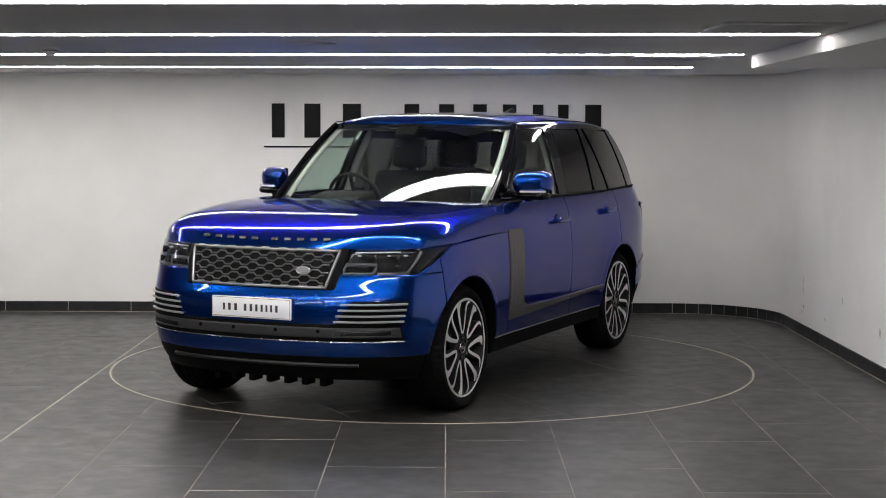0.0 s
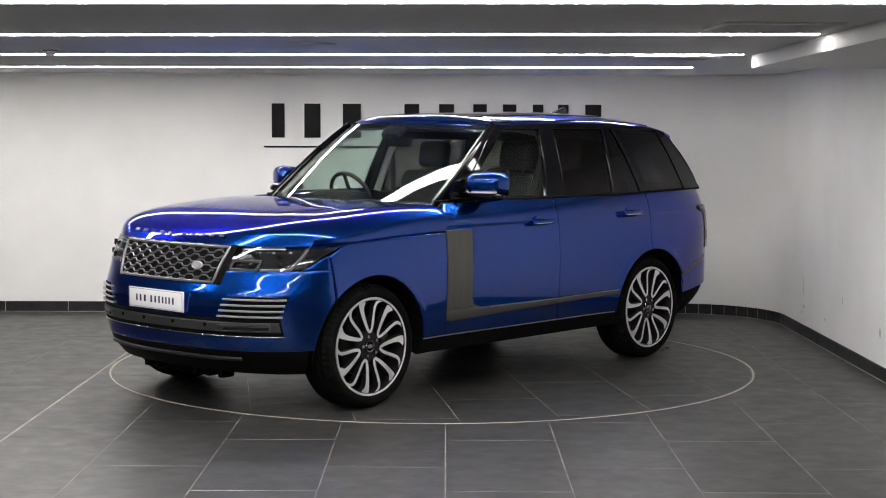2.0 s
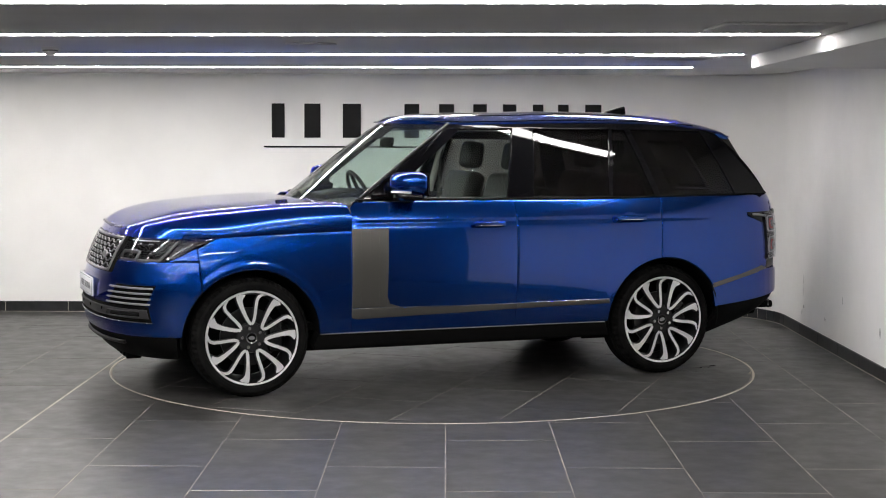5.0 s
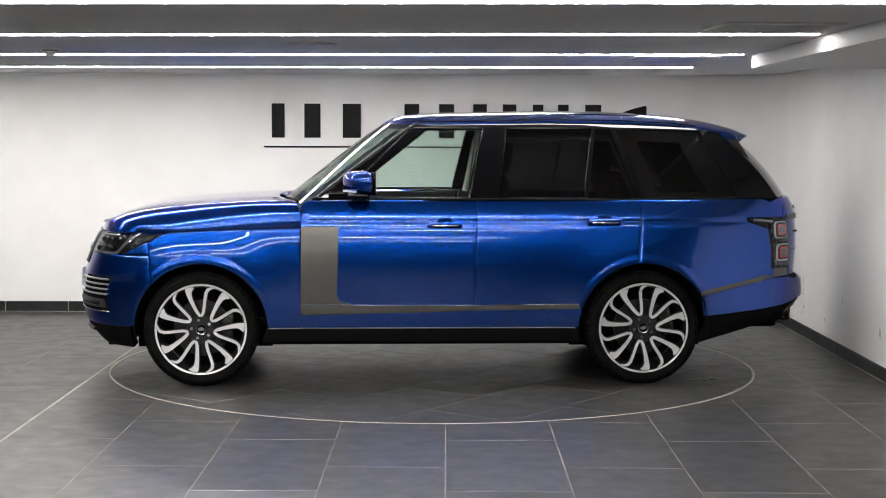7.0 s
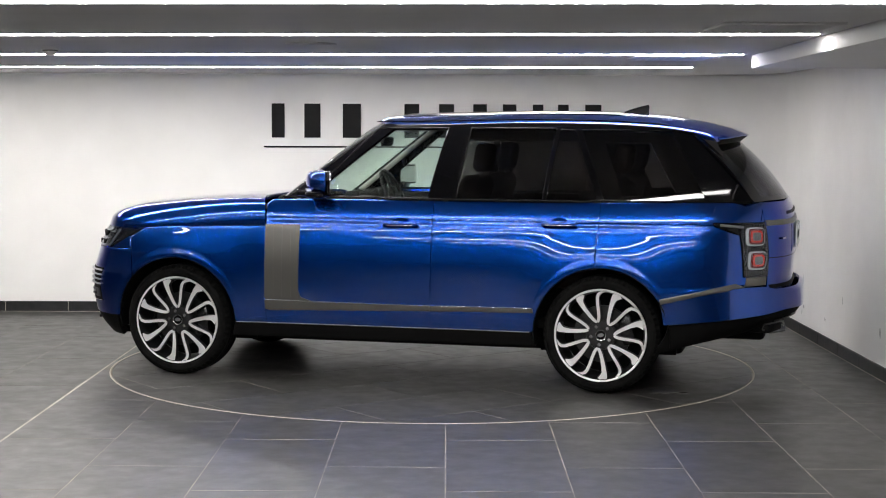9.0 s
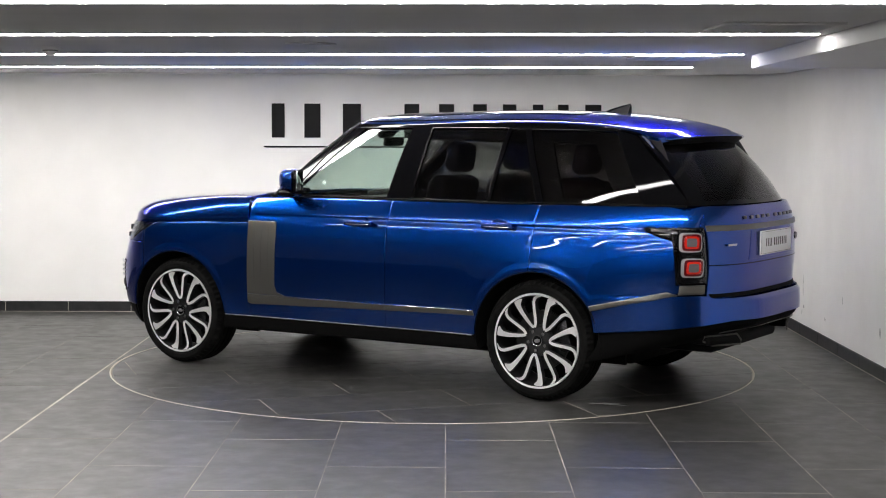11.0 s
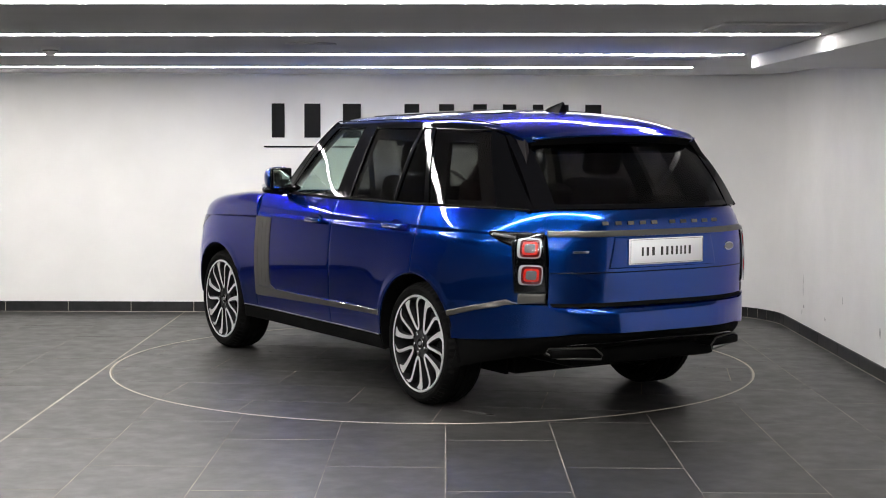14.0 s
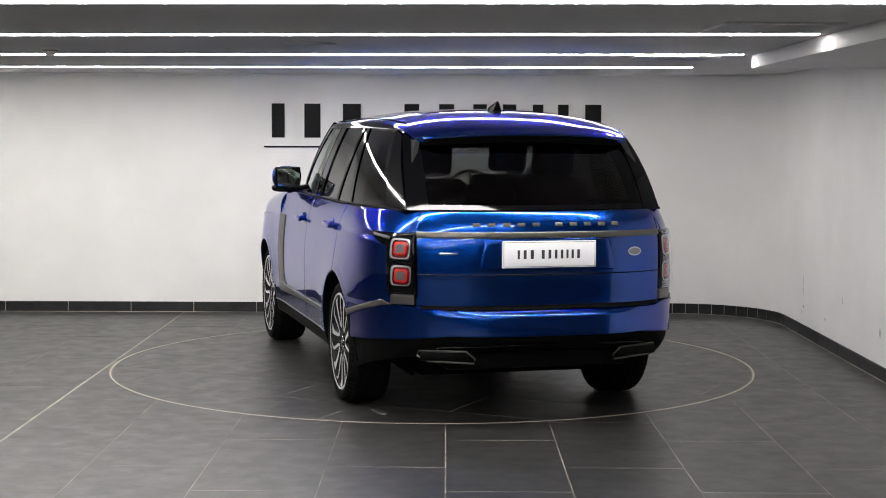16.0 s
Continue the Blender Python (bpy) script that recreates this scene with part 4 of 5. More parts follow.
    mesh_object("spoiler", *tip, PAINT, roof, "blue tailgate spoiler lip", smooth=40)
    mesh_object("spoiler_underside", *wedge, PLASTIC, roof, "black spoiler underside", smooth=40)
    # aerial fin
    prof = [(-1.44, 0.0), (-1.50, 0.024), (-1.57, 0.046), (-1.635, 0.062), (-1.642, 0.05), (-1.636, 0.0)]
    verts = []
    zb = roof_skin(-1.54, 0)[2] - 0.004
    for w in (-1, 1):
        for x, h in prof:
            verts.append(Vector((x, w * (0.030 - 0.42 * h) * (0.35 if x > -1.46 else 1), zb + h)))
    n = len(prof)
    faces = [tuple(range(n)), tuple(range(2 * n - 1, n - 1, -1))] + [(i, n + i, n + (i + 1) % n, (i + 1) % n) for i in range(n)]
    mesh_object("aerial_fin", verts, faces, PLASTIC, car, "black shark fin aerial")


def build_bonnet(car):
    verts, faces = [], []
    nv, ns = 72, 48
    vs = [math.sin(math.pi / 2 * (-1 + 2 * j / nv)) for j in range(nv + 1)]
    for off in (0, 1):
        for i in range(ns + 1):
            for v in vs:
                p = Vector(bonnet_point(v, i / ns))
                rim = 0.003 if i in (0, ns) or abs(v) == 1 else 0
                verts.append(Vector((p.x - 0.02 * off * (i == ns), p.y * (1 - 0.02 * off), p.z - 0.022 * off - rim)))
    ni, m = nv + 1, (nv + 1) * (ns + 1)
    for i in range(ns):
        for j in range(nv):
            k = i * ni + j
            faces += [(k, k + 1, k + ni + 1, k + ni), (m + k, m + k + ni, m + k + ni + 1, m + k + 1)]
    rim = [j for j in range(ni)] + [i * ni + nv for i in range(1, ns + 1)] + [ns * ni + j for j in range(nv - 1, -1, -1)] + [i * ni for i in range(ns - 1, 0, -1)]
    faces += [(a, m + a, m + b, b) for a, b in zip(rim, rim[1:] + rim[:1])]
    bonnet = mesh_object("bonnet", verts, faces, PAINT, car, "blue metallic clamshell bonnet", smooth=60, weighted=True)
    # raised maker's lettering as plain bars
    for y in (-0.42, -0.335, -0.25, -0.165, -0.08, 0.055, 0.14, 0.225, 0.31, 0.395):
        x = 2.165 - 0.05 * abs(y) ** 1.5
        for k in range(30):
            if BONNET_Z(x) < 1.045:
                x -= 0.002
        z = BONNET_Z(x)
        part("letter_bar", box_bm((0.003, 0.042, 0.019), Matrix.Translation((x + 0.006, y, z + 0.004)) @ pose(0, 0, 0, 0, -38, 0), 0.0015), SATIN, bonnet, "bright bar")
    # cowl and wipers
    panel("cowl", [(v, 0) for v in np.linspace(-0.97, 0.97, 15)], [(v, 1) for v in np.linspace(-0.97, 0.97, 15)], 20, 2, lambda v, k: (0.990 - 0.165 * abs(v) ** 2.4 - (0.05 + 0.13 * abs(v) ** 2) * k, v * (0.955 - 0.10 * k), 1.178 + 0.012 * k - 0.04 * abs(v) ** 4 * (1 - k)), PLASTIC, car, "black windscreen cowl", off=0, thick=0.02, edge=0)
    for y0, y1 in ((0.62, 0.05), (-0.05, -0.70)):
        pts = [(0.945 - 0.22 * abs(y / 0.90) ** 2.0, y, 1.200 + 0.012 * math.sin(math.pi * k / 10)) for k, y in enumerate(np.linspace(y0, y1, 11))]
        tube_part("wiper", pts, 0.009, PLASTIC, car, "black wiper blade", 6)


def build_front(car):
    # painted bumper
    def edge_line(z):
        if z <= HUB_Z + ARCH_R * math.sin(radians(44)):
            x = AXLE + math.sqrt(max(ARCH_R ** 2 - (z - HUB_Z) ** 2, 0)) + 0.002
        else:
            z0 = HUB_Z + ARCH_R * math.sin(radians(44))
            x = 1.779 + 0.022 * (z - z0) / (0.945 - z0) + 0.004
        return u_front(z, x=x)
    zs = list(np.linspace(0.395, 0.862, 18))
    near = [(edge_line(z), z) for z in zs]
    far = [(-u, z) for u, z in near]
    bumper = panel("front_bumper", near, far, 30, 90, front_skin, PAINT, car, "blue metallic front bumper", thick=0.03)
    for s in (1, -1):
        zs2 = list(np.linspace(0.864, 0.946, 6))
        # corner between lamp and wing
        panel("lamp_corner", [(edge_line(z), z) for z in zs2], [(u_front(z, x=1.975 - 0.160 * (z - 0.864) / 0.082), z) for z in zs2], 6, 6, front_skin, PAINT, bumper, "", thick=0.03, side=s)
    # grille
    def gy(z):
        return 0.435 + (z - 0.785) / 0.215 * 0.055
    surround = panel("grille", [(u_front(0.775, y=y), 0.775) for y in np.linspace(-0.50, 0.50, 13)], [(u_front(1.010, y=y), 1.010) for y in np.linspace(-0.535, 0.535, 13)], 40, 10, front_skin, PLASTIC, car, "black grille with wavy satin bars", off=0.003, thick=0.05, edge=0.004)
    ringp = []
    for a, b in (((-0.445, 0.790), (0.445, 0.790)), ((0.445, 0.790), (0.492, 0.995)), ((0.492, 0.995), (-0.492, 0.995)), ((-0.492, 0.995), (-0.445, 0.790))):
        for k in range(12):
            y, z = a[0] + (b[0] - a[0]) * k / 12, a[1] + (b[1] - a[1]) * k / 12
            p = front_skin(u_front(z, y=y if abs(y) > 1e-6 else 1e-6), z)
            ringp.append((p[0] + 0.008, p[1], p[2]))
    tube_part("grille_frame", ringp, 0.0085, GRILLE, surround, "satin grille frame", 8, True)
    rows = 7
    dz, z0 = 0.203 / rows, 0.793
    for r in range(rows + 1):
        pts = []
        n = 20
        half = gy(z0 + r * dz) - 0.008
        for k in range(-n, n + 1):
            for fq in (0.0, 0.35, 0.7):
                pos = (k + fq) * 0.058
                if abs(pos) > half:
                    continue
                hh = 0.0074 if (k + r) % 2 else -0.0074
                z = z0 + r * dz + hh
                p = front_skin(u_front(z, y=pos if abs(pos) > 1e-6 else 1e-6), z)
                pts.append((p[0] + 0.007, p[1], z))
        if 0 < r < rows or len(pts) > 1:
            tube_part("grille_bar", pts, 0.0047, GRILLE, surround, "wavy satin grille bar", 6)
    # oval badge
    p = front_skin(u_front(0.884, y=0.30), 0.884)
    b = part("badge", disc_bm(0.044, 0.008, Matrix.Translation((p[0] + 0.014, 0.30, 0.884)) @ pose(0, 0, 0, 0, 72, 8) @ Matrix.Diagonal((0.55, 1.0, 1, 1)), 32, 0.002), LAMPSILVER, surround, "oval badge shown plain")
    part("badge_face", disc_bm(0.037, 0.004, Matrix.Translation((p[0] + 0.018, 0.30, 0.885)) @ pose(0, 0, 0, 0, 72, 8) @ Matrix.Diagonal((0.5, 1.0, 1, 1)), 32), LAMPGREY, b)
    # head lamps
    for s in (1, -1):
        lamp = new("headlamp")
        lamp.parent = car
        lamp["label"] = "dark rectangular LED headlamp under clear cover"
        bot = [(u_front(0.852, y=0.505), 0.852), (u_front(0.858, y=0.80), 0.858), (u_front(0.874, x=1.955), 0.874), (u_front(0.95, x=1.822), 0.95), (u_front(1.002, x=1.70), 1.002)]
        top = [(u_front(1.000, y=0.545), 1.000), (u_front(1.002, y=0.80), 1.002), (u_front(1.004, x=1.955), 1.004), (u_front(1.007, x=1.822), 1.007), (u_front(1.009, x=1.69), 1.009)]
        panel("lamp_housing", bot, top, 36, 8, front_skin, LAMPDARK, lamp, "dark lamp housing", off=-0.028, thick=0.05, edge=0.002, side=s)
        cover = panel("lamp_cover", bot, top, 36, 8, front_skin, LAMPGLASS, lamp, "clear cover", off=0.003, thick=0.003, edge=0, side=s)
        cover.visible_shadow = False

        def lamp_line(pts, d=-0.014):
            out = []
            for y, z in pts:
                q = front_skin(u_front(z, y=y), z)
                out.append((q[0] + d, s * q[1] + s * d * 0.4, z))
            return out

        def frame_of(y0, y1, z0, z1):
            return lamp_line([(y0, z0), ((y0 + y1) / 2, z0), (y1, z0), (y1 + 0.012, (z0 + z1) / 2), (y1 + 0.015, z1), ((y0 + y1) / 2, z1), (y0 + 0.012, z1), (y0, (z0 + z1) / 2)])
        tube_part("light_guide", frame_of(0.53, 0.685, 0.866, 0.918), 0.0095, LAMPGREY, lamp, "grey light guide frame", 6, True)
        tube_part("light_guide", lamp_line([(0.71, 0.868), (0.78, 0.868), (0.845, 0.872), (0.868, 0.92), (0.885, 0.985)]), 0.0085, LAMPGREY, lamp, "grey light guide", 6)
        tube_part("light_guide", lamp_line([(0.575, 0.985), (0.68, 0.987), (0.80, 0.988)]), 0.004, DRL, lamp, "pale light guide", 6)
        for y, z, w, h in ((0.61, 0.892, 0.11, 0.036), (0.63, 0.955, 0.10, 0.040), (0.755, 0.955, 0.10, 0.040), (0.775, 0.90, 0.085, 0.036)):
            q = front_skin(u_front(z, y=y), z)
            part("projector", box_bm((0.03, w, h), Matrix.Translation((q[0] - 0.034, s * y, z)) @ pose(0, 0, 0, 0, 0, s * -16), 0.006), LAMPDARK, lamp)
        for k in range(4):
            y = 0.60 + 0.075 * k
            q = front_skin(u_front(0.97, y=y), 0.97)
            part("led_cell", box_bm((0.012, 0.022, 0.008), Matrix.Translation((q[0] - 0.016, s * (y - 0.006), 0.968)) @ pose(0, 0, 0, 0, 0, s * -16), 0.003), DRL, lamp)
        # vent recess with blades at the bumper's corner
        def vline(z, ys):
            return [(u_front(z, y=y), z) for y in ys]
        vent = panel("bumper_vent", vline(0.572, np.linspace(0.50, 0.815, 7)), vline(0.716, np.linspace(0.60, 0.868, 7)), 14, 6, front_skin, PLASTIC, bumper, "black slatted bumper vent", off=0.003, thick=0.01, edge=0.002, side=s)
        for k in range(4):
            z = 0.600 + 0.033 * k
            ys = np.linspace(0.505 + 0.012 * k, 0.862 - 0.005 * (3 - k), 10)
            pts = []
            for y in ys:
                q = front_skin(u_front(z, y=y), z)
                pts.append((q[0] + 0.010, s * (q[1] + 0.004), z))
            tube_part("vent_blade", pts, 0.0062, LAMPSILVER, vent, "thin bright blade", 6, flat=1.6)
    # lower black band right across
    def band(name, z0, z1, y0, y1, mat, off, lab, n=60):
        return panel(name, [(u_front(z0, y=y), z0) for y in np.linspace(-y0, y0, 21)], [(u_front(z1, y=y), z1) for y in np.linspace(-y1, y1, 21)], n, 5, front_skin, mat, bumper, lab, off=off, thick=0.012, edge=0.003)
    low = band("lower_grille", 0.486, 0.585, 0.845, 0.835, PLASTIC, 0.004, "black lower grille band")
    band("bumper_beam", 0.509, 0.566, 0.835, 0.828, GREYPLASTIC, 0.010, "dark grey cross beam")
    for s in (1, -1):
        pts = []
        for a, b in (((0.50, 0.515), (0.80, 0.520)), ((0.80, 0.520), (0.80, 0.556)), ((0.80, 0.556), (0.52, 0.548)), ((0.52, 0.548), (0.50, 0.515))):
            for k in range(6):
                y, z = a[0] + (b[0] - a[0]) * k / 6, a[1] + (b[1] - a[1]) * k / 6
                q = front_skin(u_front(z, y=y), z)
                pts.append((q[0] + 0.008, s * q[1], z))
        tube_part("fog_lamp_rim", [(q[0] + 0.006, q[1], q[2]) for q in pts], 0.003, GREYPLASTIC, low, "grey fog lamp rim", 6, True)
        panel("fog_lamp", [(u_front(0.520, y=0.54), 0.520), (u_front(0.524, y=0.79), 0.524)], [(u_front(0.544, y=0.55), 0.544), (u_front(0.550, y=0.79), 0.550)], 8, 3, front_skin, LAMPDARK, low, "dark slim fog lamp", off=0.013, thick=0.006, edge=0.002, side=s)
    for z, r, y0 in ((0.484, 0.0030, 0.85),):
        pts = [front_skin(u_front(z, y=y if abs(y) > 1e-5 else 1e-5), z) for y in np.linspace(-y0, y0, 41)]
        tube_part("bright_strip", [(q[0] + 0.007, q[1], q[2]) for q in pts], r, CHROME, low, "bright metal strip", 6)
    for y in (-0.36, -0.12, 0.16, 0.42):
        q = front_skin(u_front(0.545, y=y), 0.545)
        part("parking_sensor", disc_bm(0.011, 0.006, Matrix.Translation((q[0] + 0.011, y, 0.545)) @ pose(0, 0, 0, 0, 90, 0), 16), BLACK, low)
    # lower apron and skid plate
    zs = [0.245, 0.28, 0.31, 0.34, 0.37, 0.392]
    sk = [(u_front(z, x=AXLE + math.sqrt(max(ARCH_R ** 2 - (z - HUB_Z) ** 2, 0)) + 0.03), z) for z in zs]
    apron = panel("front_apron", sk, [(-u, z) for u, z in sk], 5, 60, front_skin, PLASTIC, car, "black plastic front apron", off=-0.004, thick=0.05)
    pts = [front_skin(u_front(0.345, y=y if abs(y) > 1e-5 else 1e-5), 0.345) for y in np.linspace(-0.62, 0.62, 25)]
    tube_part("skid_strip", [(q[0] + 0.004, q[1], q[2]) for q in pts], 0.012, DARKALLOY, apron, "dark metal skid strip", 8)
    for k in range(7):
        part("apron_fin", box_bm((0.10, 0.045, 0.05), Matrix.Translation((2.10, -0.36 + 0.12 * k, 0.225)), 0.01), PLASTIC, apron)
    number_plate(car, 2.342, 0.0, 0.663, 0, 0.53, 0.122)


def number_plate(car, x, y, z, turn, w, h, lean=0):
    m = Matrix.Translation((x, y, z)) @ pose(0, 0, 0, 0, 0, turn) @ pose(0, 0, 0, 0, lean, 0)
    plate = part("number_plate", box_bm((0.012, w, h), m, 0.004), PLATE, car, "white show plate with dark bars")
    for k, (dy, dz, sy, sz) in enumerate(((0, h / 2 - 0.007, w - 0.014, 0.002), (0, -h / 2 + 0.007, w - 0.014, 0.002), (w / 2 - 0.007, 0, 0.002, h - 0.014), (-w / 2 + 0.007, 0, 0.002, h - 0.014))):
        part("plate_border", box_bm((0.001, sy, sz), m @ Matrix.Translation((0.0066, dy, dz))), INK, plate)
    # one bar for each character
    u = -0.195
    for width in (0.028, 0.034, 0.038, 0, 0.034, 0.032, 0.030, 0.028, 0.024, 0.026, 0.032):
        if width:
            part("plate_bar", box_bm((0.001, width * 0.5, h * 0.33), m @ Matrix.Translation((0.0068, u + width / 2, 0.0))), INK, plate)
            u += width + 0.006
        else:
            u += 0.022
    return plate


def build_rear(car):
    # tailgate
    def ruled(zs, y):
        return [(u_rear(z, y=y(z)), z) for z in zs]
    zs = list(np.linspace(0.690, 1.236, 22))
    n1 = ruled(zs, lambda z: 0.724 - 0.03 * max(0, (z - 1.12) / 0.12))
    tg = panel("tailgate", n1, [(-u, z) for u, z in n1], 26, 40, rear_skin, PAINT, car, "blue metallic tailgate", thick=0.03)
    for z, r in ((0.884, 0.004),):
        pts = [rear_skin(u_rear(z, y=y if abs(y) > 1e-5 else 1e-5), z) for y in np.linspace(-0.72, 0.72, 25)]
        tube_part("shut_line", [(q[0] + 0.001, q[1], q[2]) for q in pts], r, BLACK, tg, "dark shut line", 6)
    panel("tailgate_strip", [(u_rear(1.088, y=y), 1.088) for y in np.linspace(-0.72, 0.72, 11)], [(u_rear(1.122, y=y), 1.122) for y in np.linspace(-0.72, 0.72, 11)], 24, 3, rear_skin, SATIN, tg, "satin grey tailgate strip", off=0.010, thick=0.012, edge=0.003)
    panel("plate_recess", [(u_rear(0.905, y=y), 0.905) for y in np.linspace(-0.40, 0.40, 7)], [(u_rear(1.084, y=y), 1.084) for y in np.linspace(-0.36, 0.36, 7)], 14, 6, rear_skin, PAINT, tg, "shallow plate recess", off=0.004, thick=0.006, edge=0.003)
    for y in (0.41, 0.325, 0.24, 0.155, 0.07, -0.065, -0.15, -0.235, -0.32, -0.405):
        p = rear_skin(u_rear(1.163, y=y), 1.163)
        part("letter_bar", box_bm((0.004, 0.042, 0.021), Matrix.Translation((p[0] - 0.004, y, 1.163)) @ pose(0, 0, 0, 0, 12, 0), 0.0015), SATIN, tg, "bright bar")
    p = rear_skin(u_rear(1.003, y=-0.53), 1.003)
    b = part("badge", disc_bm(0.044, 0.008, Matrix.Translation((p[0] - 0.004, -0.53, 1.003)) @ pose(0, 0, 0, 0, -90, 10) @ Matrix.Diagonal((0.58, 1, 1, 1)), 32, 0.002), CHROME, tg, "oval badge shown plain")
    part("badge_face", disc_bm(0.036, 0.004, Matrix.Translation((p[0] - 0.008, -0.53, 1.003)) @ pose(0, 0, 0, 0, -90, 10) @ Matrix.Diagonal((0.52, 1, 1, 1)), 32), LAMPGREY, b)
    p = rear_skin(u_rear(1.003, y=0.555), 1.003)
    part("trim_badge", box_bm((0.004, 0.125, 0.013), Matrix.Translation((p[0] - 0.003, 0.555, 1.003)) @ pose(0, 0, 0, 0, 0, -10), 0.001), CHROME, tg, "small bright bar")
    number_plate(car, X_REAR(1.0) - 0.012, 0.0, 0.998, 180, 0.55, 0.150)
    # black strip laid on the tailgate as the shadow in the gap over the bumper
    panel("gap_shade_strip", [(u_rear(0.690, y=y), 0.690) for y in np.linspace(-0.70, 0.70, 11)], [(u_rear(0.712, y=y), 0.712) for y in np.linspace(-0.715, 0.715, 11)], 24, 3, rear_skin, PLASTIC, tg, "black strip standing in for the shaded gap above the bumper", off=0.003, thick=0.02, edge=0)
    # tail lamps
    for s in (1, -1):
        lamp = new("tail_lamp")
        lamp.parent = car
        lamp["label"] = "tall tail lamp with two red squares in black"

        def yz(y, z):
            return (u_rear(z, y=y), z)

        def xz(x, z):
            return (u_rear(z, x=x), z)
        body = panel("lamp_body", [yz(0.7275, 0.770), yz(0.80, 0.768), xz(-2.345, 0.765)], [yz(0.7275, 1.1115), yz(0.80, 1.1115), xz(-2.305, 1.1115)], 14, 14, rear_skin, BLACK, lamp, "gloss black lamp body", off=0.006, thick=0.03, edge=0.004, side=s)
        panel("lamp_wing", [xz(-2.32, 1.030), xz(-2.25, 1.052), xz(-2.165, 1.088)], [xz(-2.32, 1.1115), xz(-2.24, 1.1115), xz(-2.155, 1.112)], 8, 4, rear_skin, BLACK, lamp, "black lamp wing", off=0.006, thick=0.03, edge=0.004, side=s)
        def lamp_square(u0, zc, du, dz):
            """Bottom and top lines of a rounded square."""
            side = [(a, dz * max(0.42, max(1 - abs(a) ** 5, 0) ** 0.2)) for a in (-1, -0.97, -0.9, -0.78, -0.6, 0, 0.6, 0.78, 0.9, 0.97, 1)]
            return [(u0 + du * a, zc - h) for a, h in side], [(u0 + du * a, zc + h) for a, h in side]
        for zc in (1.022, 0.872):
            u0 = u_rear(zc, y=0.795)
            for name, shift, du, dz, mat, off, lab in (("lamp_frame", 0.003, 0.0355, 0.0575, LAMPSILVER, 0.009, "silver square frame"), ("red_lens", 0.0, 0.0295, 0.0500, REDDARK, 0.012, "dark red lens"),
                                                       ("light_guide", 0.0, 0.0225, 0.0370, LAMPRED, 0.014, "bright red square light guide"), ("inner_lens", 0.0, 0.0155, 0.0255, SMOKE, 0.016, "smoked grey centre")):
                low, high = lamp_square(u0 + shift, zc, du, dz)
                panel(name, low, high, 24, 4, rear_skin, mat, lamp, lab, off=off, thick=0.006, edge=0.0015, side=s)
        cover = panel("lamp_cover", [yz(0.735, 0.776), yz(0.80, 0.774), xz(-2.348, 0.771)], [yz(0.735, 1.102), yz(0.80, 1.102), xz(-2.308, 1.105)], 14, 14, rear_skin, LAMPGLASS, lamp, "clear outer cover", off=0.018, thick=0.002, edge=0, side=s)
        cover.visible_shadow = False
        guide = [rear_skin(u_rear(z, x=x), z) for x, z in ((-2.20, 1.096), (-2.27, 1.090), (-2.34, 1.082))]
        tube_part("wing_guide", [(p[0] - 0.004, s * (p[1] + 0.010), p[2]) for p in guide], 0.008, LAMPGREY, lamp, "grey light guide in the lamp wing", 6)
        # satin strip from arch to lamp
        panel("corner_strip", [(-1.845, 0.592), (-2.10, 0.652), (-2.36, 0.704)], [(-1.835, 0.624), (-2.10, 0.682), (-2.30, 0.728)], 14, 3, side_skin, SATIN, car, "satin grey corner strip", off=0.004, thick=0.02, edge=0.003, side=s)
        panel("corner_strip", [yz(0.735, 0.712), xz(-2.36, 0.706)], [yz(0.735, 0.766), xz(-2.365, 0.762)], 10, 3, rear_skin, SATIN, car, "satin grey strip under the lamp", off=0.004, thick=0.02, edge=0.003, side=s)
        zq = list(np.linspace(1.114, 1.232, 6))
        panel("lamp_shoulder", [yz(0.716, 1.100), xz(-2.43, 1.100)], [yz(0.690, 1.234), xz(-2.43, 1.234)], 8, 6, rear_skin, PAINT, car, "", off=-0.004, thick=0.02, edge=0, side=s)
        panel("lamp_shoulder", [(u_rear(z, x=-2.455 + 0.12 * max(0, 1.18 - z)), z) for z in zq], [(u_rear(z, y=0.7265 - 0.03 * max(0, (z - 1.12) / 0.12)), z) for z in zq], 6, 8, rear_skin, PAINT, car, "", thick=0.03, side=s)
    # bumper
    def side_u(z):
        return u_rear(z, x=-AXLE - math.sqrt(max(ARCH_R ** 2 - (z - HUB_Z) ** 2, 0)) - 0.002)
    knots = [(u_rear(z, **q) / side_u(0.53), z) for z, q in ((0.702, dict(y=0.745)), (0.702, dict(x=-2.36)), (0.649, dict(x=-2.10)), (0.590, dict(x=-1.85)))]
    top_edge = table([0.0, knots[0][0] - 0.05] + [k[0] for k in knots[:-1]] + [1.0], [0.684, 0.684] + [k[1] for k in knots[:-1]] + [0.588])

    def corner_blend(f):
        w = max(0.0, min(1.0, (f - 0.26) / 0.30))
        return w * w * (3 - 2 * w)

    def bskin(a, k):
        # a: -1..1 right across; k: 0 low, 1 high
        s = 1 if a >= 0 else -1
        f = abs(a)
        zl = 0.545 - 0.085 * max(0, (f - 0.45) / 0.55)
        zh = top_edge(f)
        z = zl + (zh - zl) * k
        u = side_u(0.50 + 0.06 * k) * f
        p = Vector(rear_skin(max(u, 1e-5), z)).lerp(Vector(rear_skin(max(u, 1e-5), 0.90)), corner_blend(f))
        return (p[0] - 0.012 * (1 - f ** 4), s * p[1], z)
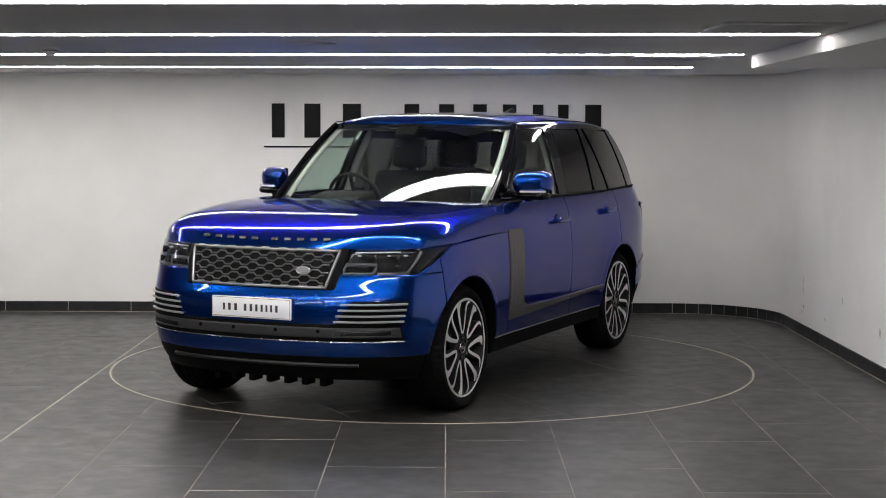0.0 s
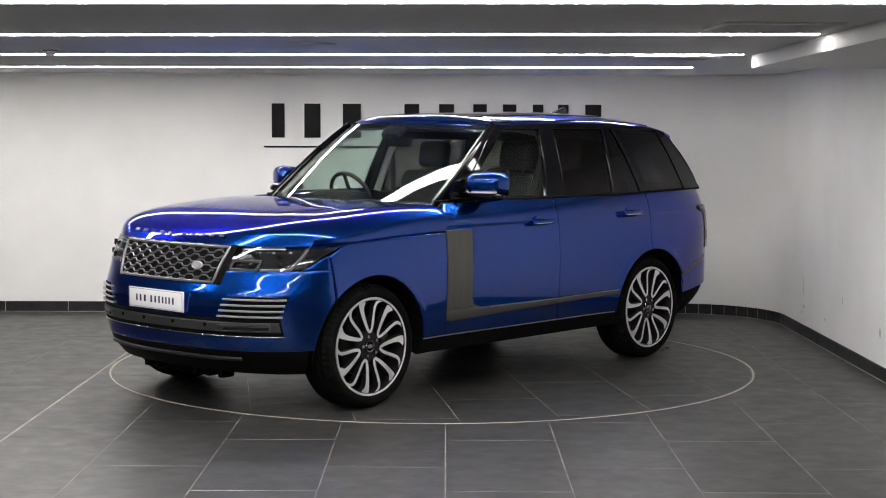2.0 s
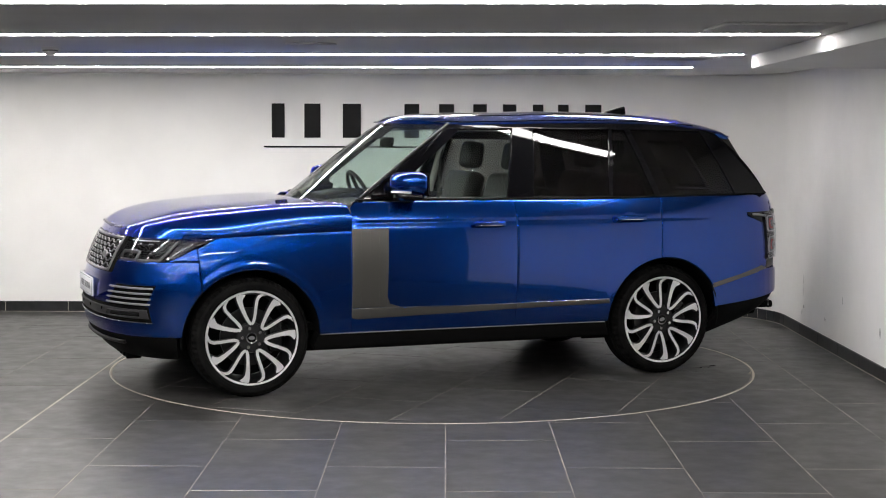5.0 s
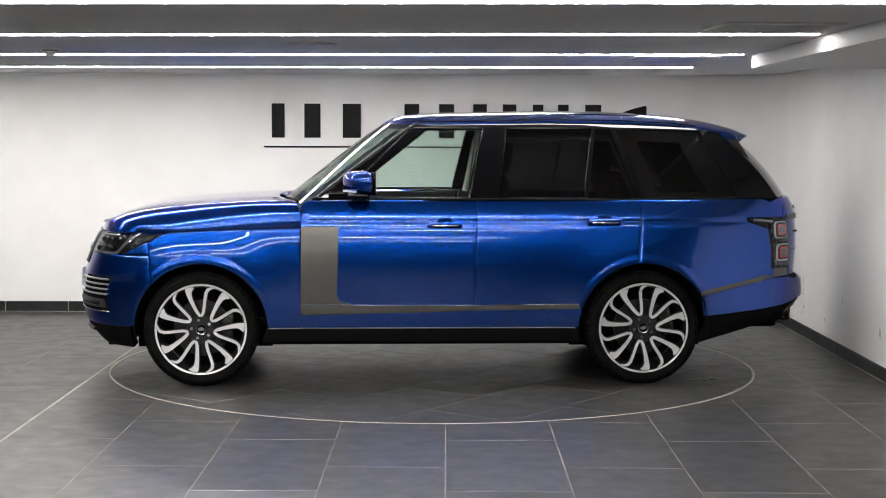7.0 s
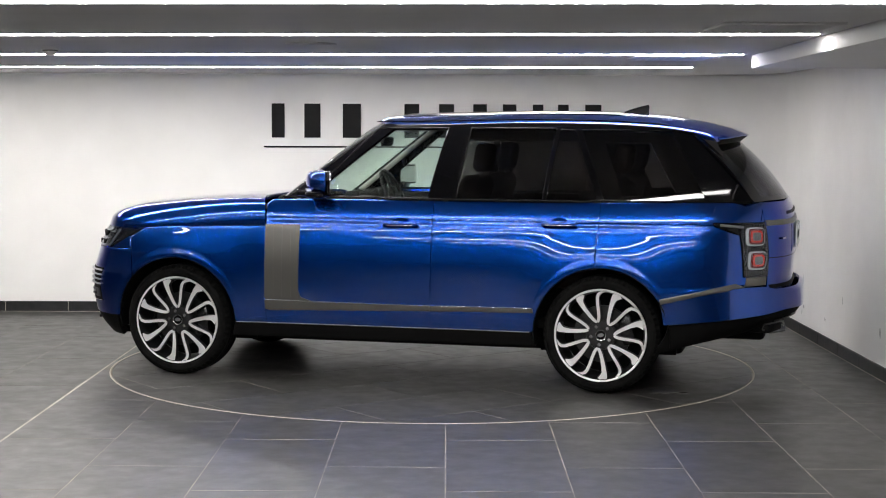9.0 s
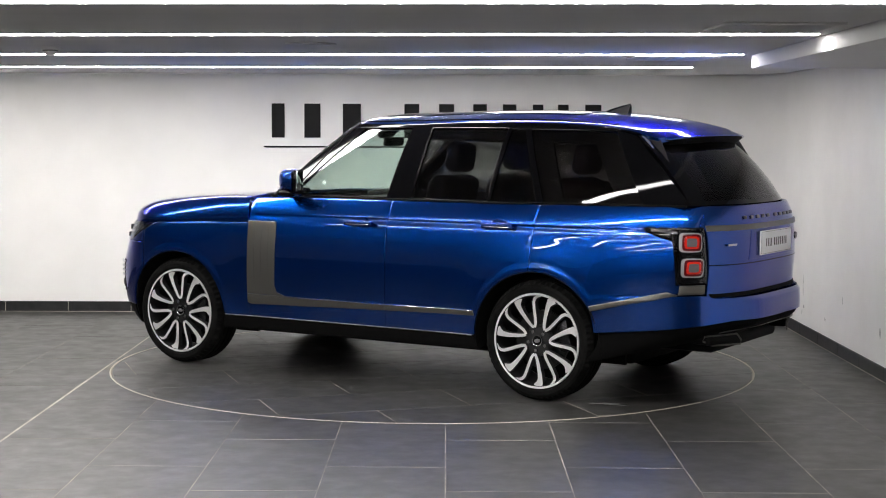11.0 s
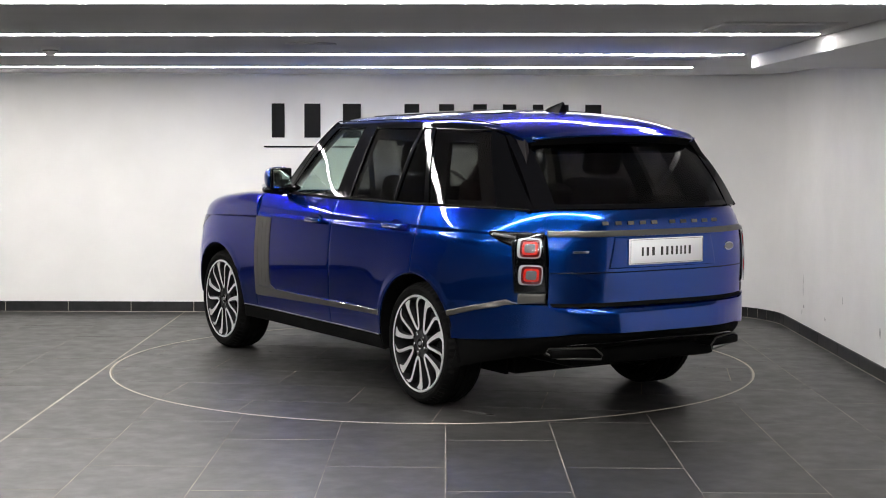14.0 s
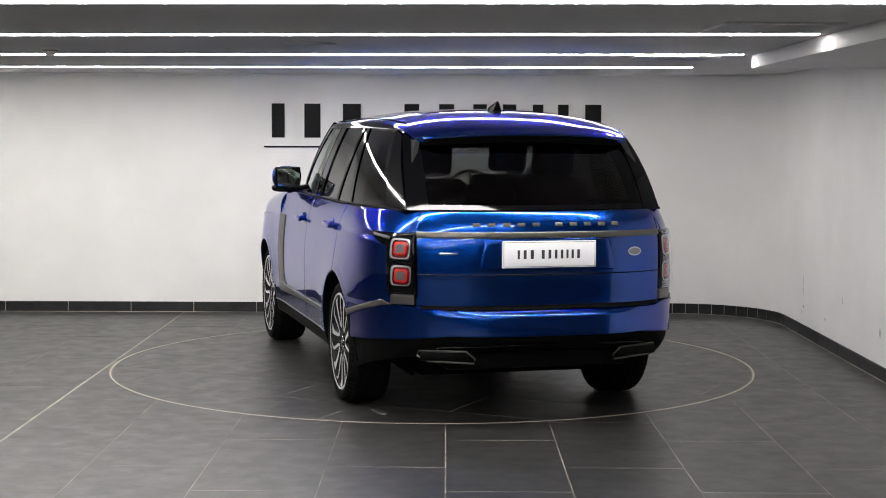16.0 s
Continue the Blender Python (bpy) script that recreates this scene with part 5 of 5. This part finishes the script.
    panel("rear_bumper", [(a, 0.0) for a in np.linspace(-1, 1, 41)], [(a, 1.0) for a in np.linspace(-1, 1, 41)], 90, 8, bskin, PAINT, car, "blue metallic rear bumper", thick=0.03)

    def lskin(a, k):
        s = 1 if a >= 0 else -1
        f = abs(a)
        zh = 0.541 - 0.085 * max(0, (f - 0.45) / 0.55)
        zl = 0.45 - 0.20 * f ** 2.5
        z = zl + (zh - zl) * k
        u = side_u(0.42) * f
        p = Vector(rear_skin(max(u, 1e-5), 0.50)).lerp(Vector(rear_skin(max(u, 1e-5), 0.90)), corner_blend(f))
        return (p[0] + 0.13 * (1 - k) ** 2, s * p[1] * (0.985 - 0.02 * (1 - k)), z)
    apron = panel("rear_apron", [(a, 0.0) for a in np.linspace(-1, 1, 41)], [(a, 1.0) for a in np.linspace(-1, 1, 41)], 70, 6, lskin, PLASTIC, car, "black plastic rear apron", off=-0.004, thick=0.04)
    pts = [lskin(a, 0.46) for a in np.linspace(-0.5, 0.5, 31)]
    tube_part("apron_strip", [(q[0] - 0.004, q[1], q[2]) for q in pts], 0.006, BLACK, apron, "black moulding", 6)
    part("lower_valance", box_bm((0.20, 0.86, 0.09), Matrix.Translation((-2.36, 0, 0.405)), 0.03, 3), PLASTIC, car, "black lower valance")
    for s in (1, -1):
        pts = []
        for y, z in ((0.42, 0.385), (0.66, 0.395), (0.715, 0.425), (0.705, 0.452), (0.46, 0.452), (0.41, 0.41)):
            p = rear_skin(u_rear(0.50, y=y), 0.50)
            pts.append((p[0] + 0.080, s * y, z))
        pipe = tube_part("exhaust_trim", pts, 0.0055, SATIN, car, "grey metal rectangular exhaust trim", 8, True)
        q = rear_skin(u_rear(0.50, y=0.56), 0.50)
        part("exhaust_bore", box_bm((0.14, 0.27, 0.05), Matrix.Translation((q[0] + 0.160, s * 0.56, 0.422)) @ pose(0, 0, 0, 0, 0, s * -14), 0.012), PLASTIC, pipe, "dark bore")


def build_mirrors(car):
    for s in (1, -1):
        m = Matrix.Translation((0.405, s * 0.985, 1.325))
        shell = bmesh.new()
        bmesh.ops.create_uvsphere(shell, u_segments=32, v_segments=18, radius=1.0)
        for v in shell.verts:
            x, y, z = v.co
            f = lambda q, n: math.copysign(abs(q) ** n, q)
            v.co = Vector((f(x, 0.75) * (0.108 if x > 0 else 0.03), f(y, 0.6) * 0.115, f(z, 0.6) * 0.084))
            v.co.x += -0.05 * v.co.y * s / 0.115
            v.co.z += 0.01 if v.co.z > 0 else 0.022
        bmesh.ops.transform(shell, matrix=m, verts=shell.verts)
        mir = part("door_mirror", shell, PAINT, car, "blue door mirror with black base")
        base = bmesh.new()
        bmesh.ops.create_uvsphere(base, u_segments=28, v_segments=12, radius=1.0)
        for v in base.verts:
            x, y, z = v.co
            v.co = Vector((math.copysign(abs(x) ** 0.7, x) * (0.10 if x > 0 else 0.05), math.copysign(abs(y) ** 0.6, y) * 0.112, math.copysign(abs(z) ** 0.7, z) * 0.03 - 0.068))
        bmesh.ops.transform(base, matrix=m, verts=base.verts)
        part("mirror_base", base, BLACK, mir, "black mirror underside")
        part("mirror_arm", box_bm((0.10, 0.17, 0.035), Matrix.Translation((0.43, s * 0.90, 1.252)) @ pose(0, 0, 0, s * -14, 0, 0), 0.012), BLACK, mir, "black mirror arm")
        part("repeater", box_bm((0.026, 0.17, 0.013), Matrix.Translation((0.490, s * 1.008, 1.286)) @ pose(0, 0, 0, 0, 0, s * 23), 0.004), AMBERLESS, mir, "clear side repeater strip")
        part("mirror_rim", box_bm((0.022, 0.215, 0.152), Matrix.Translation((0.368, s * 0.985, 1.336)) @ pose(0, 0, 0, 0, 0, s * 23), 0.010), BLACK, mir, "black mirror rim")
        part("mirror_face", box_bm((0.006, 0.188, 0.128), Matrix.Translation((0.3565, s * 0.980, 1.336)) @ pose(0, 0, 0, 0, 0, s * 23), 0.002), MIRROR, mir, "mirror glass")
        part("sail_panel", box_bm((0.14, 0.012, 0.05), Matrix.Translation((0.56, s * 0.845, 1.256)) @ pose(0, 0, 0, 0, 0, s * -7), 0.005), BLACK, car, "black mirror sail panel")


def seat(car, x, y, mat):
    st = new("seat")
    st.parent = car
    st["label"] = "leather seat with headrest"
    part("cushion", box_bm((0.50, 0.50, 0.16), pose(x + 0.05, y, 0.72, 0, -6, 0), 0.05, 3), mat, st)
    part("backrest", box_bm((0.15, 0.50, 0.64), pose(x - 0.25, y, 1.07, 0, -16, 0), 0.06, 3), mat, st)
    part("headrest", box_bm((0.11, 0.27, 0.20), pose(x - 0.37, y, 1.50, 0, -10, 0), 0.045, 3), mat, st)
    for dy in (-0.07, 0.07):
        part("headrest_post", disc_bm(0.007, 0.10, pose(x - 0.355, y + dy, 1.38, 0, -14, 0), 10), CHROME, st)


def build_cabin(car):
    part("cabin_floor", box_bm((3.0, 1.66, 0.05), Matrix.Translation((0.0, 0, 0.42)), 0.01), PLASTIC, car, "black cabin floor")
    part("underbody", box_bm((3.6, 1.15, 0.16), Matrix.Translation((-0.15, 0, 0.30)), 0.03), PLASTIC, car, "dark underbody")
    part("rear_underbody", box_bm((0.55, 1.1, 0.10), Matrix.Translation((-2.2, 0, 0.38)), 0.03), PLASTIC, car, "dark rear underbody")
    for x in (AXLE, -AXLE):
        part("axle", disc_bm(0.05, 1.5, Matrix.Translation((x, 0, HUB_Z)) @ Matrix.Rotation(radians(90), 4, "X"), 16), PLASTIC, car, "dark axle")
    dash = part("dashboard", box_bm((0.50, 1.62, 0.24), pose(0.62, 0, 1.07, 0, 4, 0), 0.06, 3), LEATHER, car, "black dashboard")
    part("instrument_hood", box_bm((0.26, 0.40, 0.08), pose(0.50, -0.40, 1.205, 0, 8, 0), 0.03, 3), LEATHER, dash)
    part("centre_screen", box_bm((0.02, 0.26, 0.15), pose(0.365, 0, 1.12, 0, -20, 0), 0.006), SUNROOF, dash, "black glass screen")
    part("centre_console", box_bm((1.0, 0.28, 0.26), Matrix.Translation((-0.05, 0, 0.80)), 0.04, 3), LEATHER, car, "black centre console")
    # steering wheel on the car's far side
    c, tilt = Vector((0.30, -0.40, 1.20)), radians(-64)
    ringp = [c + Matrix.Rotation(tilt, 3, "Y") @ Vector((0.195 * math.cos(a), 0.195 * math.sin(a), 0)) for a in np.linspace(0, 2 * math.pi, 36, endpoint=False)]
    wheel = tube_part("steering_wheel", ringp, 0.015, LEATHER, car, "black leather steering wheel", 8, True)
    part("wheel_boss", box_bm((0.13, 0.15, 0.05), Matrix.Translation(c) @ Matrix.Rotation(tilt, 4, "Y"), 0.02), LEATHER, wheel)
    for a in (90, 270, 0):
        d = Matrix.Rotation(tilt, 3, "Y") @ Vector((math.cos(radians(a)), math.sin(radians(a)), 0))
        tube_part("wheel_spoke", [c + d * 0.04, c + d * 0.18], 0.014, LEATHER, wheel, "", 6)
    part("steering_column", disc_bm(0.03, 0.3, Matrix.Translation(c + Vector((0.14, 0, -0.05))) @ Matrix.Rotation(tilt, 4, "Y"), 12), PLASTIC, car)
    for x in (-0.20, -1.16):
        for y in (-0.40, 0.40):
            seat(car, x, y, LEATHER if x > -0.5 else WINE)
    part("rear_seat_centre", box_bm((0.15, 0.34, 0.60), pose(-1.41, 0, 1.05, 0, -16, 0), 0.05, 3), WINE, car, "dark red leather centre seat back")
    part("rear_seat_bench", box_bm((0.50, 0.34, 0.16), pose(-1.11, 0, 0.72, 0, -6, 0), 0.05, 3), WINE, car, "dark red leather bench")
    part("luggage_floor", box_bm((0.95, 1.3, 0.06), Matrix.Translation((-1.98, 0, 0.78)), 0.02), PLASTIC, car, "black luggage floor")
    part("parcel_shelf", box_bm((0.70, 1.36, 0.03), Matrix.Translation((-1.95, 0, 1.20)), 0.01), PLASTIC, car, "black parcel shelf")
    # headlining
    panel("headlining", [(0.14, -0.90), (-2.05, -0.90)], [(0.14, 0.90), (-2.05, 0.90)], 24, 14, roof_skin, HEADLINE, car, "ivory headlining", off=0.0, thick=0.012, edge=0).location = (0, 0, -0.055)
    # inside of pillars and doors
    for s in (1, -1):
        pts = [(p[0] - 0.050, s * (abs(p[1]) - 0.050), p[2]) for p in (screen_skin(0.97, z) for z in np.linspace(1.22, 1.69, 10))]
        tube_part("pillar_lining", pts, 0.020, HEADLINE, car, "ivory pillar lining", 8)
        pts = [(x, s * (w_up(x, z) - 0.06), z) for x, z in zip(np.linspace(-0.40, -0.48, 8), np.linspace(1.22, 1.68, 8))]
        tube_part("pillar_lining", pts, 0.024, HEADLINE, car, "ivory pillar lining", 8, flat=1.3)
        panel("pillar_lining", [(-1.40, 1.22), (-1.60, 1.22)], [(-1.24, 1.69), (-1.42, 1.69)], 4, 10, upper_skin, LEATHER, car, "black rear pillar lining", off=-0.035, thick=0.03, edge=0, side=s)
        panel("pillar_lining", [(-1.97, 1.20), (-2.40, 1.20)], [(-1.70, 1.69), (-2.14, 1.66)], 6, 10, upper_skin, LEATHER, car, "black tail pillar lining", off=-0.035, thick=0.03, edge=0, side=s)
        panel("rail_lining", [(-0.5, 1.645), (-2.0, 1.62)], [(-0.5, 1.70), (-2.1, 1.69)], 16, 3, upper_skin, LEATHER, car, "black window rail lining", off=-0.035, thick=0.03, edge=0, side=s)
        panel("window_lining", [(-1.42, 1.20), (-2.2, 1.20)], [(-1.42, 1.275), (-2.2, 1.285)], 10, 3, upper_skin, LEATHER, car, "black lower window lining", off=-0.04, thick=0.03, edge=0, side=s)
        for x0, x1 in ((0.72, -0.32), (-0.36, -1.02), (-1.95, -2.3)):
            part("door_lining", box_bm((abs(x1 - x0), 0.04, 0.62 if x1 > -1.5 else 0.3), Matrix.Translation(((x0 + x1) / 2, s * (0.845 if x1 > -1.5 else 0.70), 0.90 if x1 > -1.5 else 1.02)), 0.015), LEATHER, car, "black door lining")
        part("quarter_lining", box_bm((0.55, 0.04, 0.36), Matrix.Translation((-1.6, s * 0.84, 1.03)), 0.015), LEATHER, car)
        part("seat_belt", box_bm((0.006, 0.045, 0.42), pose(-0.43, s * 0.70, 1.36, s * -10, -8, 0)), LEATHER, car, "black seat belt")
    mir = part("rear_view_mirror", box_bm((0.03, 0.24, 0.065), pose(0.24, 0, 1.60, 0, -10, 0), 0.012), PLASTIC, car, "black interior mirror")
    part("sensor_housing", box_bm((0.13, 0.16, 0.05), pose(0.28, 0, 1.675, 0, 36, 0), 0.015), PLASTIC, mir, "black sensor housing")
    part("front_bulkhead", box_bm((0.04, 1.60, 0.70), Matrix.Translation((0.92, 0, 0.75))), PLASTIC, car)
    part("engine_cover", box_bm((0.95, 1.15, 0.5), Matrix.Translation((1.45, 0, 0.72)), 0.05), PLASTIC, car)


def build_car():
    car = tagged(new("car"), "metallic blue luxury off-road car with black pillars, parked on the turntable", "car")
    build_sides(car)
    build_bonnet(car)
    build_front(car)
    build_greenhouse(car)
    build_rear(car)
    build_mirrors(car)
    build_cabin(car)
    build_wheels(car)
    return car


car = build_car()


# ---- what moves ----
def heading(t):
    """The turntable's turn in degrees at t seconds."""
    return math.degrees(-2.010806 - 0.153904 * t + 0.000143 * (t - 8) ** 2 + 0.00001014 * (t - 8) ** 3)


def motions():
    times = [0.5 * k for k in range(33)]
    walk(turntable, [(t, pose(0, 0, 0, 0, 0, heading(t))) for t in times])
    walk(car, [(t, pose(0, 0, 0, 0, 0, heading(t)) @ Matrix.Translation((0.107, -0.012, 0))) for t in times])


motions()
